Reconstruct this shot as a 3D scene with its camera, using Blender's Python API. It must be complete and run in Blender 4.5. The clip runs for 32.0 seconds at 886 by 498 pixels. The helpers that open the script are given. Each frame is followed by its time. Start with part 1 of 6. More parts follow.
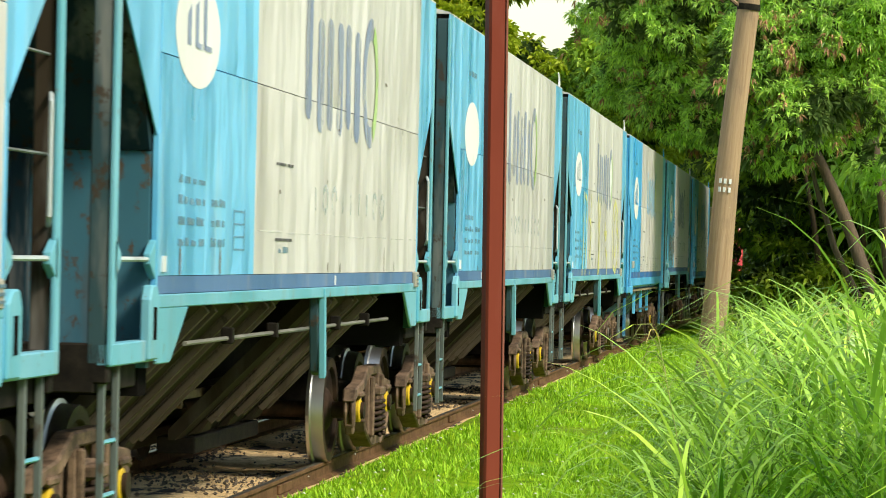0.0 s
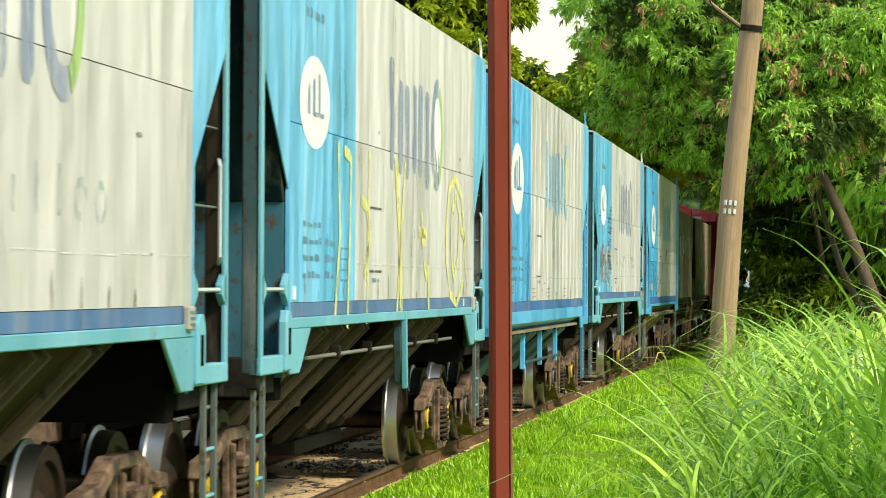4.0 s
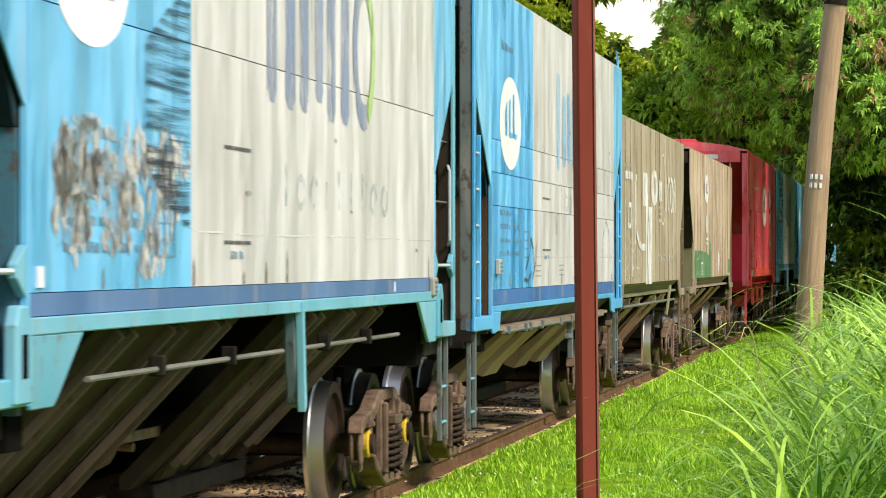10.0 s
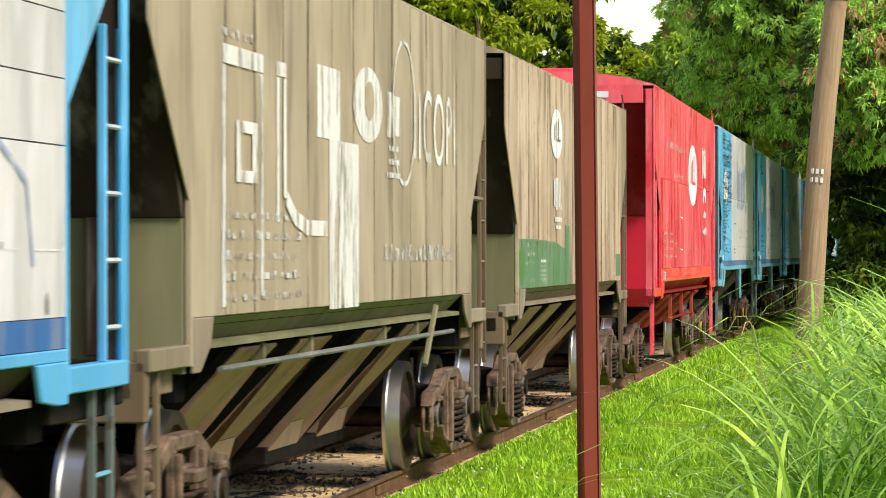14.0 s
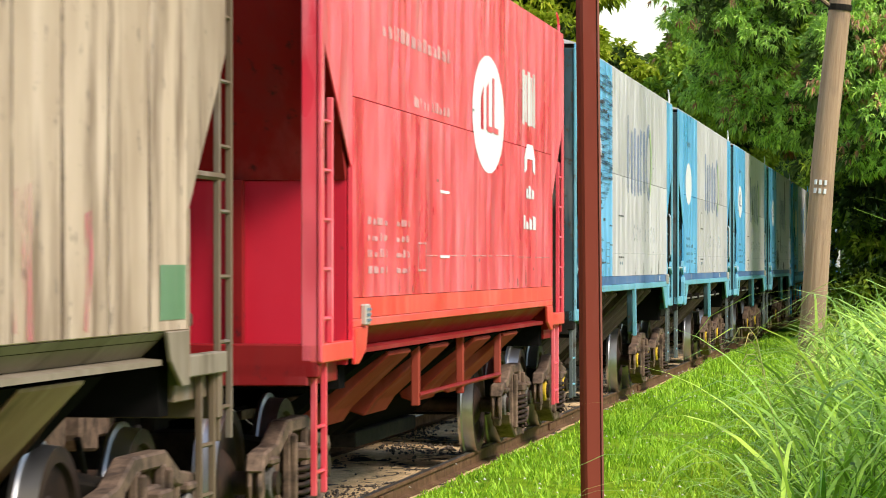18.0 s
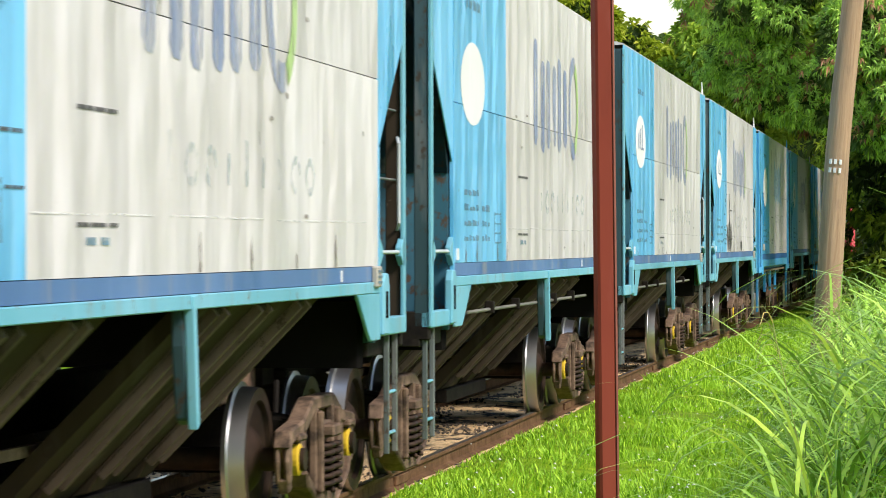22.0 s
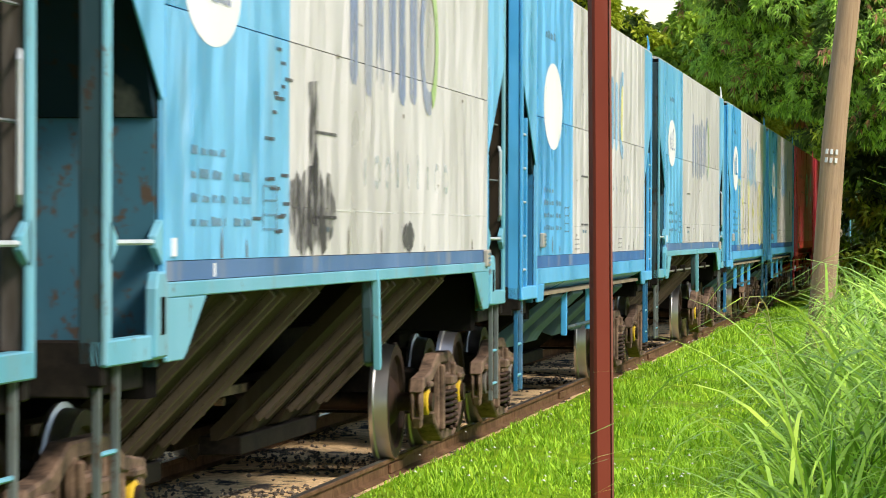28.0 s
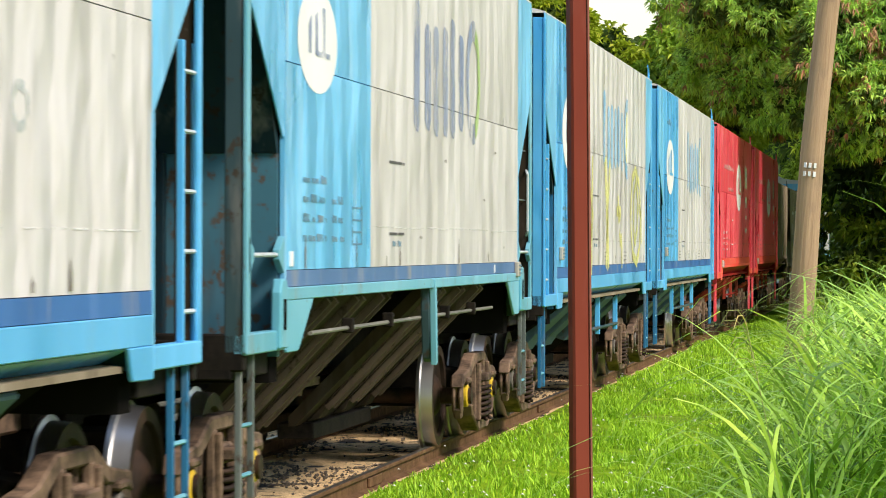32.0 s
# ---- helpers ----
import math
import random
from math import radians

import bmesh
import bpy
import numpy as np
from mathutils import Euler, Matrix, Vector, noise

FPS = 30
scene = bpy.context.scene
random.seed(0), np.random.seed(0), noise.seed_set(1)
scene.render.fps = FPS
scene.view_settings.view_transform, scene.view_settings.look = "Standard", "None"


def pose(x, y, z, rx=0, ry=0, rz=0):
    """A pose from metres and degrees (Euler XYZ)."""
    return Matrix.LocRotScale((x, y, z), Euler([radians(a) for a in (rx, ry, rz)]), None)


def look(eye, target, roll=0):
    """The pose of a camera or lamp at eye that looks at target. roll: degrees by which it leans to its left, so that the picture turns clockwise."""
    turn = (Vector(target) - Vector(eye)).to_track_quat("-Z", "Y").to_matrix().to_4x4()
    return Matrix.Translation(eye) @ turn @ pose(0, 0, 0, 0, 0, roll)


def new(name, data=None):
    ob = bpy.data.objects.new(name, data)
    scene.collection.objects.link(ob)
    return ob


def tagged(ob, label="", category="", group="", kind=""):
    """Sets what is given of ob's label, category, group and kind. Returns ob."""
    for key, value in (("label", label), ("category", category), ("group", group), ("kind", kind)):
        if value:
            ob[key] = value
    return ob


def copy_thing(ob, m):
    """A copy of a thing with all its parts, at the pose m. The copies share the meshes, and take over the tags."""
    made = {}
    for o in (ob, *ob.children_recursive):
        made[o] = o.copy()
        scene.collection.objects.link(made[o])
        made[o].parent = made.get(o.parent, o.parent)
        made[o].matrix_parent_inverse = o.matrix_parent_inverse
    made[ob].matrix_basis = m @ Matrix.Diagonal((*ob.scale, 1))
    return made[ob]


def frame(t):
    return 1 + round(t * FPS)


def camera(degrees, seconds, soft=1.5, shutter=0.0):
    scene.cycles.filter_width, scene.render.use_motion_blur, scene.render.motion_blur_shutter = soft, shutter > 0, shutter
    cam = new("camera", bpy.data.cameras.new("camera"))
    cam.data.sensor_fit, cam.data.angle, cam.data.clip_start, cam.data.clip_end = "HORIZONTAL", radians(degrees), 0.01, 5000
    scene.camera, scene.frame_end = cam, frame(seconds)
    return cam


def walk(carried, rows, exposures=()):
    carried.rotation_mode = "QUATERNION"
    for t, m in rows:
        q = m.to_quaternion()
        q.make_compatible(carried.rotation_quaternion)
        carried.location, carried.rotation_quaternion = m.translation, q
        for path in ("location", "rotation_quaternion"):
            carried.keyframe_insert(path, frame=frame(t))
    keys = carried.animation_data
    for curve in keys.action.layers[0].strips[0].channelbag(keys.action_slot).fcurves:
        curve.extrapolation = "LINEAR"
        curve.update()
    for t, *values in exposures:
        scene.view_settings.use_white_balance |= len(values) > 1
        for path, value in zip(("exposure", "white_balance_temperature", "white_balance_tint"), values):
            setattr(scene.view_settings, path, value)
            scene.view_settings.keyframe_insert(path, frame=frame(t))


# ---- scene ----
# World: metres, z = 0 at the rail heads, y along the track away from the camera.
EYE = Vector((0.0, 0.0, 1.85))
TRACK_X = -5.15
SECONDS = 32.0
cam = camera(15.53, SECONDS, soft=1.0, shutter=0.35)


def aim(yaw, pitch, roll):
    """A camera pose: degrees turned to the left of the track's line, upwards, and leaning."""
    a, p = radians(yaw), radians(pitch)
    return look(EYE, EYE + Vector((-math.sin(a) * math.cos(p), math.cos(a) * math.cos(p), math.sin(p))), roll)


walk(cam, [
    (0.0, aim(6.6706, 0.1357, 1.276)), (0.5, aim(6.8436, 0.1843, 0.975)), (1.0, aim(6.8339, 0.2527, 0.736)),
    (1.5, aim(6.7656, 0.2987, 0.526)), (2.0, aim(6.9022, 0.3623, 0.4)), (2.5, aim(6.8615, 0.3987, 0.308)),
    (3.0, aim(6.8555, 0.3982, 0.349)), (3.5, aim(6.7091, 0.6088, 0.378)), (5.5, aim(7.2879, 0.5448, -0.014)),
    (6.0, aim(7.2422, 0.5637, -0.149)), (6.5, aim(7.4571, 0.4605, -0.042)), (7.0, aim(7.7122, 0.2765, -0.104)),
    (7.5, aim(7.8044, 0.2734, -0.042)), (8.0, aim(7.843, 0.3051, 0.016)), (8.5, aim(7.8917, 0.3224, 0.033)),
    (9.0, aim(8.0162, 0.2848, -0.007)), (9.5, aim(8.1686, 0.2429, -0.005)), (10.0, aim(8.2876, 0.1758, -0.022)),
    (10.5, aim(8.3953, 0.1018, -0.042)), (11.0, aim(8.4606, 0.0103, -0.042)), (11.5, aim(8.586, -0.0318, -0.039)),
    (12.0, aim(8.6713, -0.0527, -0.06)), (12.5, aim(8.5941, -0.0694, -0.046)), (13.0, aim(8.5637, -0.0123, -0.046)),
    (13.5, aim(8.3669, 0.0518, -0.072)), (14.0, aim(8.306, 0.0865, -0.075)), (14.5, aim(8.272, 0.0875, -0.154)),
    (16.5, aim(8.3243, 0.2074, 0.141)), (17.0, aim(8.3581, 0.2444, 0.086)), (17.5, aim(8.3873, 0.2767, 0.035)),
    (18.0, aim(8.3637, 0.2743, -0.016)), (18.5, aim(8.3494, 0.2463, -0.035)), (19.0, aim(8.3357, 0.2188, -0.064)),
    (19.5, aim(8.3206, 0.1956, -0.064)), (20.0, aim(8.352, 0.175, -0.083)), (20.5, aim(8.4029, 0.1129, -0.107)),
    (21.0, aim(8.5389, 0.0412, -0.15)), (21.5, aim(8.6153, -0.035, -0.15)), (22.0, aim(8.6247, -0.0773, -0.112)),
    (22.5, aim(8.6434, -0.0773, -0.112)), (23.0, aim(8.5721, -0.0754, -0.13)), (23.5, aim(8.5353, -0.0724, -0.087)),
    (24.0, aim(8.5273, -0.1006, -0.077)), (24.5, aim(8.489, -0.1459, -0.077)), (25.0, aim(8.4613, -0.2135, -0.054)),
    (25.5, aim(8.4861, -0.2968, -0.026)), (27.5, aim(8.6283, -0.3707, 0.158)), (28.0, aim(8.5509, -0.2894, 0.184)),
    (28.5, aim(8.2389, -0.139, 0.101)), (29.0, aim(8.1396, -0.0433, 0.099)), (29.5, aim(8.0874, -0.0031, 0.012)),
    (30.0, aim(8.0415, -0.0032, 0.013)), (30.5, aim(8.0429, -0.0311, -0.011)), (31.0, aim(8.1079, 0.0002, 0.051)),
    (31.5, aim(8.1164, -0.01, 0.108)), (32.0, aim(8.1762, -0.043, 0.131)),
], exposures=[(0.0, 0.67, 7450, 5), (4.0, 0.67, 7450, 5), (7.0, 0.66, 6950, 15), (14.0, 0.64, 7050, 16), (18.0, 0.67, 6800, 16), (24.0, 0.67, 6750, 16), (28.0, 0.64, 6950, 16), (32.0, 0.64, 7050, 16)])

# ---- light: a bright hazy sky and a soft high sun behind the camera's right shoulder ----
SUN_DIR = Vector((0.63, -0.36, 0.68)).normalized()
world = bpy.data.worlds.new("world")
scene.world = world
world.use_nodes = True
wn = world.node_tree
sky = wn.nodes.new("ShaderNodeTexSky")
sky.sky_type = "NISHITA"
sky.sun_disc = False
sky.sun_elevation = math.asin(SUN_DIR.z)
sky.sun_rotation = math.atan2(SUN_DIR.x, SUN_DIR.y)
sky.dust_density = 0.4
sky.air_density = 1.3
sky.ozone_density = 1.0
wn.nodes["Background"].inputs["Strength"].default_value = 0.12
wn.links.new(sky.outputs[0], wn.nodes["Background"].inputs["Color"])
sun_data = bpy.data.lights.new("sun", "SUN")
sun_data.energy = 2.9
sun_data.angle = radians(16)
sun_data.color = (1.0, 0.97, 0.92)
sun = new("sun", sun_data)
sun.matrix_world = look(SUN_DIR * 100, (0, 0, 0))


# ---- materials ----
def ramp(nt, fac, stops):
    n = nt.nodes.new("ShaderNodeValToRGB")
    el = n.color_ramp.elements
    while len(el) < len(stops):
        el.new(0.5)
    for e, (p, c) in zip(el, stops):
        e.position = p
        e.color = (*c, 1) if len(c) == 3 else c
    nt.links.new(fac, n.inputs[0])
    return n.outputs[0]


def noise_tex(nt, vec, scale, detail=4, rough=0.6):
    n = nt.nodes.new("ShaderNodeTexNoise")
    n.inputs["Scale"].default_value = scale
    n.inputs["Detail"].default_value = detail
    n.inputs["Roughness"].default_value = rough
    nt.links.new(vec, n.inputs["Vector"])
    return n.outputs["Fac"]


def mixc(nt, fac, a, b, blend="MIX"):
    n = nt.nodes.new("ShaderNodeMix")
    n.data_type = "RGBA"
    n.blend_type = blend
    for sock, val in ((n.inputs[0], fac), (n.inputs[6], a), (n.inputs[7], b)):
        if isinstance(val, bpy.types.NodeSocket):
            nt.links.new(val, sock)
        elif isinstance(val, (int, float)):
            sock.default_value = val
        else:
            sock.default_value = (*val, 1)
    return n.outputs[2]


def mathn(nt, op, a, b=0.0):
    n = nt.nodes.new("ShaderNodeMath")
    n.operation = op
    for sock, val in zip(n.inputs, (a, b)):
        if isinstance(val, bpy.types.NodeSocket):
            nt.links.new(val, sock)
        else:
            sock.default_value = val
    return n.outputs[0]


def base_material(name, rough=0.6, metal=0.0):
    m = bpy.data.materials.new(name)
    m.use_nodes = True
    nt = m.node_tree
    b = nt.nodes["Principled BSDF"]
    b.inputs["Roughness"].default_value = rough
    b.inputs["Metallic"].default_value = metal
    return m, nt, b


def object_vec(nt, scale=(1, 1, 1), jitter=True):
    """Object coordinates in metres, shifted by a chance amount for every object, stretched by scale."""
    tc = nt.nodes.new("ShaderNodeTexCoord")
    vec = tc.outputs["Object"]
    if jitter:
        info = nt.nodes.new("ShaderNodeObjectInfo")
        add = nt.nodes.new("ShaderNodeVectorMath")
        add.operation = "ADD"
        comb = nt.nodes.new("ShaderNodeCombineXYZ")
        for k, s in enumerate((37.0, 91.0, 0.0)):
            nt.links.new(mathn(nt, "MULTIPLY", info.outputs["Random"], s), comb.inputs[k])
        nt.links.new(vec, add.inputs[0])
        nt.links.new(comb.outputs[0], add.inputs[1])
        vec = add.outputs[0]
    mp = nt.nodes.new("ShaderNodeMapping")
    mp.inputs["Scale"].default_value = scale
    nt.links.new(vec, mp.inputs["Vector"])
    return mp.outputs[0]


def bump(nt, b, height, strength=0.3, dist=0.02):
    n = nt.nodes.new("ShaderNodeBump")
    n.inputs["Strength"].default_value = strength
    n.inputs["Distance"].default_value = dist
    nt.links.new(height, n.inputs["Height"])
    nt.links.new(n.outputs[0], b.inputs["Normal"])


def worn_away(nt, b, at, stretch=(3.0, 3.0, 0.8), scale=4.0, amt=1.0):
    """Lets patches of the paint go, so that what lies under it shows."""
    n1 = noise_tex(nt, object_vec(nt, stretch), scale, 7, 0.7)
    nt.links.new(ramp(nt, n1, [(at, (0, 0, 0)), (min(1.0, at + 0.14), (amt,) * 3)]), b.inputs["Alpha"])


def bulges(nt):
    """Height of a thin plate that has bellied out unevenly between the stiffeners welded behind it, 0.62 m apart."""
    tc = nt.nodes.new("ShaderNodeTexCoord")
    sep = nt.nodes.new("ShaderNodeSeparateXYZ")
    nt.links.new(tc.outputs["Object"], sep.inputs[0])
    sway = noise_tex(nt, object_vec(nt, (0.6, 0.6, 0.9)), 1.6, 2, 0.5)
    y = mathn(nt, "ADD", sep.outputs["Y"], mathn(nt, "MULTIPLY", sway, 0.5))
    wave = mathn(nt, "ADD", mathn(nt, "MULTIPLY", mathn(nt, "SINE", mathn(nt, "MULTIPLY", y, 2 * math.pi / 0.62)), 0.5), 0.5)
    wave = mathn(nt, "POWER", wave, 0.7)
    swell = ramp(nt, noise_tex(nt, object_vec(nt, (0.9, 1.3, 0.55)), 1.5, 2, 0.5), [(0.34, (0.08,) * 3), (0.66, (1.0,) * 3)])
    slow = noise_tex(nt, object_vec(nt, (1.0, 0.7, 0.5)), 1.2, 3, 0.5)
    return mathn(nt, "ADD", mathn(nt, "MULTIPLY", wave, swell), mathn(nt, "MULTIPLY", slow, 1.2))


def painted(name, col, faded, dirt=(0.16, 0.13, 0.10), dirt_at=0.66, streak_at=0.55, rough=0.45, streak=(0.3, 0.28, 0.25), streak_amt=0.6, vary=0.12, spec=0.3, wear=None, dents=0.0):
    """Old paint on steel: fading in clouds, grime running down in streaks, dirt and rust in spots."""
    m, nt, b = base_material(name, rough)
    b.inputs["Specular IOR Level"].default_value = spec
    broad = noise_tex(nt, object_vec(nt, (0.6, 0.6, 0.35)), 1.6, 3)
    c = mixc(nt, ramp(nt, broad, [(0.35, (0, 0, 0)), (0.65, (1, 1, 1))]), col, faded)
    runs = noise_tex(nt, object_vec(nt, (1.7, 1.7, 0.28)), 1.8, 5, 0.58)
    runmask = ramp(nt, runs, [(streak_at, (0, 0, 0)), (streak_at + 0.16, (streak_amt,) * 3)])
    c = mixc(nt, runmask, c, streak, "MIX")
    pale = noise_tex(nt, object_vec(nt, (2.0, 2.0, 0.35)), 1.4, 5, 0.6)
    c = mixc(nt, ramp(nt, pale, [(0.55, (0, 0, 0)), (0.75, (0.32,) * 3)]), c, tuple(min(1, x * 1.15 + 0.09) for x in faded))
    spots = noise_tex(nt, object_vec(nt, (1, 1, 0.7)), 9.0, 8, 0.72)
    c = mixc(nt, ramp(nt, spots, [(dirt_at, (0, 0, 0)), (dirt_at + 0.06, (0.85,) * 3)]), c, dirt)
    info = nt.nodes.new("ShaderNodeObjectInfo")
    hsv = nt.nodes.new("ShaderNodeHueSaturation")
    nt.links.new(c, hsv.inputs["Color"])
    nt.links.new(mathn(nt, "ADD", mathn(nt, "MULTIPLY", info.outputs["Random"], vary), 1.0 - vary / 2), hsv.inputs["Value"])
    nt.links.new(hsv.outputs[0], b.inputs["Base Color"])
    nt.links.new(ramp(nt, broad, [(0.2, (rough - 0.12,) * 3), (0.8, (rough + 0.2,) * 3)]), b.inputs["Roughness"])
    bump(nt, b, spots, 0.12, 0.01)
    if dents:
        fine = b.inputs["Normal"].links[0].from_node
        n2 = nt.nodes.new("ShaderNodeBump")
        n2.inputs["Strength"].default_value = 1.0
        n2.inputs["Distance"].default_value = dents
        nt.links.new(bulges(nt), n2.inputs["Height"])
        nt.links.new(n2.outputs[0], fine.inputs["Normal"])
    if wear:
        worn_away(nt, b, *wear)
    return m


def rusty(name, dark, light, rough=0.75, metal=0.1, scale=6.0, spec=0.06):
    m, nt, b = base_material(name, rough, metal)
    b.inputs["Specular IOR Level"].default_value = spec
    n1 = noise_tex(nt, object_vec(nt), scale, 8, 0.7)
    n2 = noise_tex(nt, object_vec(nt), scale * 0.25, 3)
    c = mixc(nt, ramp(nt, n1, [(0.38, (0, 0, 0)), (0.68, (1, 1, 1))]), dark, light)
    c = mixc(nt, ramp(nt, n2, [(0.4, (0, 0, 0)), (0.7, (0.6,) * 3)]), c, tuple(0.45 * (x + y) * 0.5 for x, y in zip(dark, light)))
    nt.links.new(c, b.inputs["Base Color"])
    bump(nt, b, n1, 0.35, 0.01)
    return m


def plain(name, col, rough=0.5, metal=0.0, var=0.25, spec=0.25, wear=None):
    m, nt, b = base_material(name, rough, metal)
    b.inputs["Specular IOR Level"].default_value = spec
    n1 = noise_tex(nt, object_vec(nt), 8.0, 6, 0.65)
    c = mixc(nt, n1, tuple(x * (1 - var) for x in col), tuple(min(1, x * (1 + var)) for x in col))
    nt.links.new(c, b.inputs["Base Color"])
    if wear:
        worn_away(nt, b, *wear)
    return m


M = {}
M["blue"] = painted("light_blue_paint", (0.07, 0.39, 0.66), (0.15, 0.50, 0.76), streak=(0.40, 0.56, 0.62), streak_amt=0.4, dents=0.04, rough=0.30, spec=0.5)
M["sky_blue"] = painted("bright_blue_paint", (0.04, 0.35, 0.70), (0.09, 0.46, 0.80), streak=(0.25, 0.5, 0.65), streak_amt=0.35, dents=0.045, rough=0.28, spec=0.5)
M["sill_blue"] = painted("bright_blue_sill_paint", (0.06, 0.37, 0.66), (0.10, 0.45, 0.75), streak=(0.2, 0.42, 0.55), streak_amt=0.2, rough=0.36, spec=0.5)
M["chute_teal"] = painted("dusty_blue_grey_chute_paint", (0.06, 0.11, 0.135), (0.10, 0.165, 0.19), spec=0.1, streak=(0.07, 0.09, 0.09), streak_amt=0.5, dirt=(0.10, 0.07, 0.05), dirt_at=0.6, rough=0.7)
M["rub"] = plain("pale_rubbed_paint", (0.70, 0.69, 0.66), 0.6, wear=(0.42, (1.5, 1.5, 4), 4.0, 0.8))
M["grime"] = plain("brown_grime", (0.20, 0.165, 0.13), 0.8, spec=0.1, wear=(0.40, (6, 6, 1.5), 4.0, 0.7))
M["faint_teal"] = plain("worn_pale_teal_lettering", (0.36, 0.45, 0.45), 0.7, wear=(0.42, (4, 4, 1.5), 4.0, 0.5))
M["faint"] = plain("faded_grey_stencil_paint", (0.27, 0.265, 0.25), 0.7, wear=(0.34, (5, 5, 5), 6.0, 0.85))
M["teal"] = painted("pale_teal_sill_paint", (0.10, 0.37, 0.46), (0.18, 0.45, 0.54), streak=(0.22, 0.30, 0.30), dirt_at=0.60)
# dirty teal, darkened for the shade on the leading corner posts
M["teal_dark"] = painted("dark_teal_paint", (0.03, 0.065, 0.075), (0.055, 0.10, 0.11), spec=0.1, dirt_at=0.56, dirt=(0.06, 0.04, 0.025))
M["grey"] = painted("weathered_pale_grey_paint", (0.55, 0.522, 0.50), (0.66, 0.632, 0.612), streak=(0.36, 0.335, 0.31), streak_amt=0.4, dents=0.024, rough=0.32, spec=0.5, streak_at=0.54)
M["grey_rippled"] = painted("rippled_pale_grey_paint", (0.55, 0.522, 0.50), (0.66, 0.632, 0.612), streak=(0.36, 0.335, 0.31), streak_amt=0.4, dents=0.05, rough=0.32, spec=0.5, streak_at=0.54)
M["navy"] = painted("navy_stripe_paint", (0.05, 0.13, 0.29), (0.10, 0.195, 0.36))
M["royal"] = painted("royal_blue_stripe_paint", (0.02, 0.105, 0.31), (0.04, 0.155, 0.38))
M["brown"] = painted("dusty_brown_paint", (0.30, 0.24, 0.155), (0.43, 0.35, 0.24), spec=0.1, streak=(0.15, 0.115, 0.07), streak_amt=0.6, rough=0.6, vary=0.16, streak_at=0.52)
M["tan"] = painted("dusty_tan_paint", (0.39, 0.285, 0.19), (0.56, 0.435, 0.31), spec=0.1, streak=(0.15, 0.095, 0.055), streak_amt=0.75, rough=0.65, vary=0.3, streak_at=0.48, dirt_at=0.6)
M["olive"] = painted("dusty_olive_paint", (0.13, 0.135, 0.065), (0.20, 0.19, 0.10), spec=0.1, streak=(0.07, 0.06, 0.045), rough=0.7)
M["red"] = painted("red_paint", (0.85, 0.04, 0.07), (0.90, 0.13, 0.155), streak=(0.86, 0.36, 0.37), streak_amt=0.5, dirt=(0.2, 0.04, 0.03), dirt_at=0.72, dents=0.035, rough=0.30, spec=0.5)
M["red_low"] = painted("orange_red_paint", (0.78, 0.055, 0.04), (0.82, 0.12, 0.08), streak=(0.66, 0.18, 0.12), dirt=(0.15, 0.05, 0.03), dirt_at=0.68)
M["chute_red"] = painted("dusty_dark_red_chute_paint", (0.26, 0.035, 0.022), (0.36, 0.07, 0.04), spec=0.04, streak=(0.12, 0.04, 0.025), rough=0.8)
# darker copy of the red, with shade in its colour, for ends and undersides
M["red_dark"] = painted("shaded_red_paint", spec=0.05, col=(0.22, 0.010, 0.012), faded=(0.28, 0.022, 0.02), streak=(0.2, 0.03, 0.03), dirt=(0.06, 0.02, 0.02), dirt_at=0.6)
M["crimson"] = painted("crimson_end_paint", (0.50, 0.010, 0.028), (0.60, 0.02, 0.04), streak=(0.35, 0.02, 0.03), streak_amt=0.4, dirt=(0.12, 0.02, 0.02), dirt_at=0.64, spec=0.3)
# grimy steel taken near black, so it also carries the under-car shade
M["dark"] = rusty("grimy_dark_steel", (0.010, 0.009, 0.008), (0.035, 0.028, 0.021))
M["deep_blue"] = painted("deep_blue_paint", (0.012, 0.12, 0.25), (0.025, 0.17, 0.32), dirt=(0.04, 0.03, 0.02), dirt_at=0.6)
# one grimy chute paint twice: darkened as if shaded, paler for lit rib edges
M["chute"] = painted("grimy_shaded_chute_paint", (0.026, 0.020, 0.013), (0.05, 0.038, 0.024), spec=0.04, streak=(0.045, 0.04, 0.03), dirt_at=0.58, dirt=(0.05, 0.035, 0.025), rough=0.75)
M["chute_pale"] = painted("grimy_lit_edge_chute_paint", (0.09, 0.067, 0.05), (0.16, 0.12, 0.09), spec=0.05, streak=(0.04, 0.03, 0.02), dirt_at=0.58, dirt=(0.06, 0.045, 0.03), rough=0.75)
M["cast"] = rusty("rusty_cast_steel", (0.06, 0.042, 0.03), (0.34, 0.22, 0.145), spec=0.12)
M["wheel"] = rusty("wheel_steel", (0.03, 0.024, 0.02), (0.10, 0.06, 0.04), 0.6, 0.4)
M["tread"] = plain("polished_wheel_tread", (0.62, 0.61, 0.59), 0.36, 1.0, 0.2)
M["rail"] = rusty("rusty_rail_steel", (0.10, 0.052, 0.026), (0.24, 0.135, 0.072))
M["railhead"] = plain("polished_rail_head", (0.42, 0.38, 0.34), 0.3, 0.9)
M["yellow"] = plain("yellow_bearing_paint", (0.62, 0.40, 0.03), 0.5)
M["capgrey"] = rusty("grey_bearing_cap", (0.09, 0.08, 0.065), (0.30, 0.27, 0.23))
M["white"] = painted("white_marking_paint", (0.74, 0.74, 0.72), (0.80, 0.80, 0.78), dirt_at=0.74, streak=(0.6, 0.62, 0.6), streak_amt=0.3, wear=(0.22, (2.0, 2.0, 0.8), 3.0))
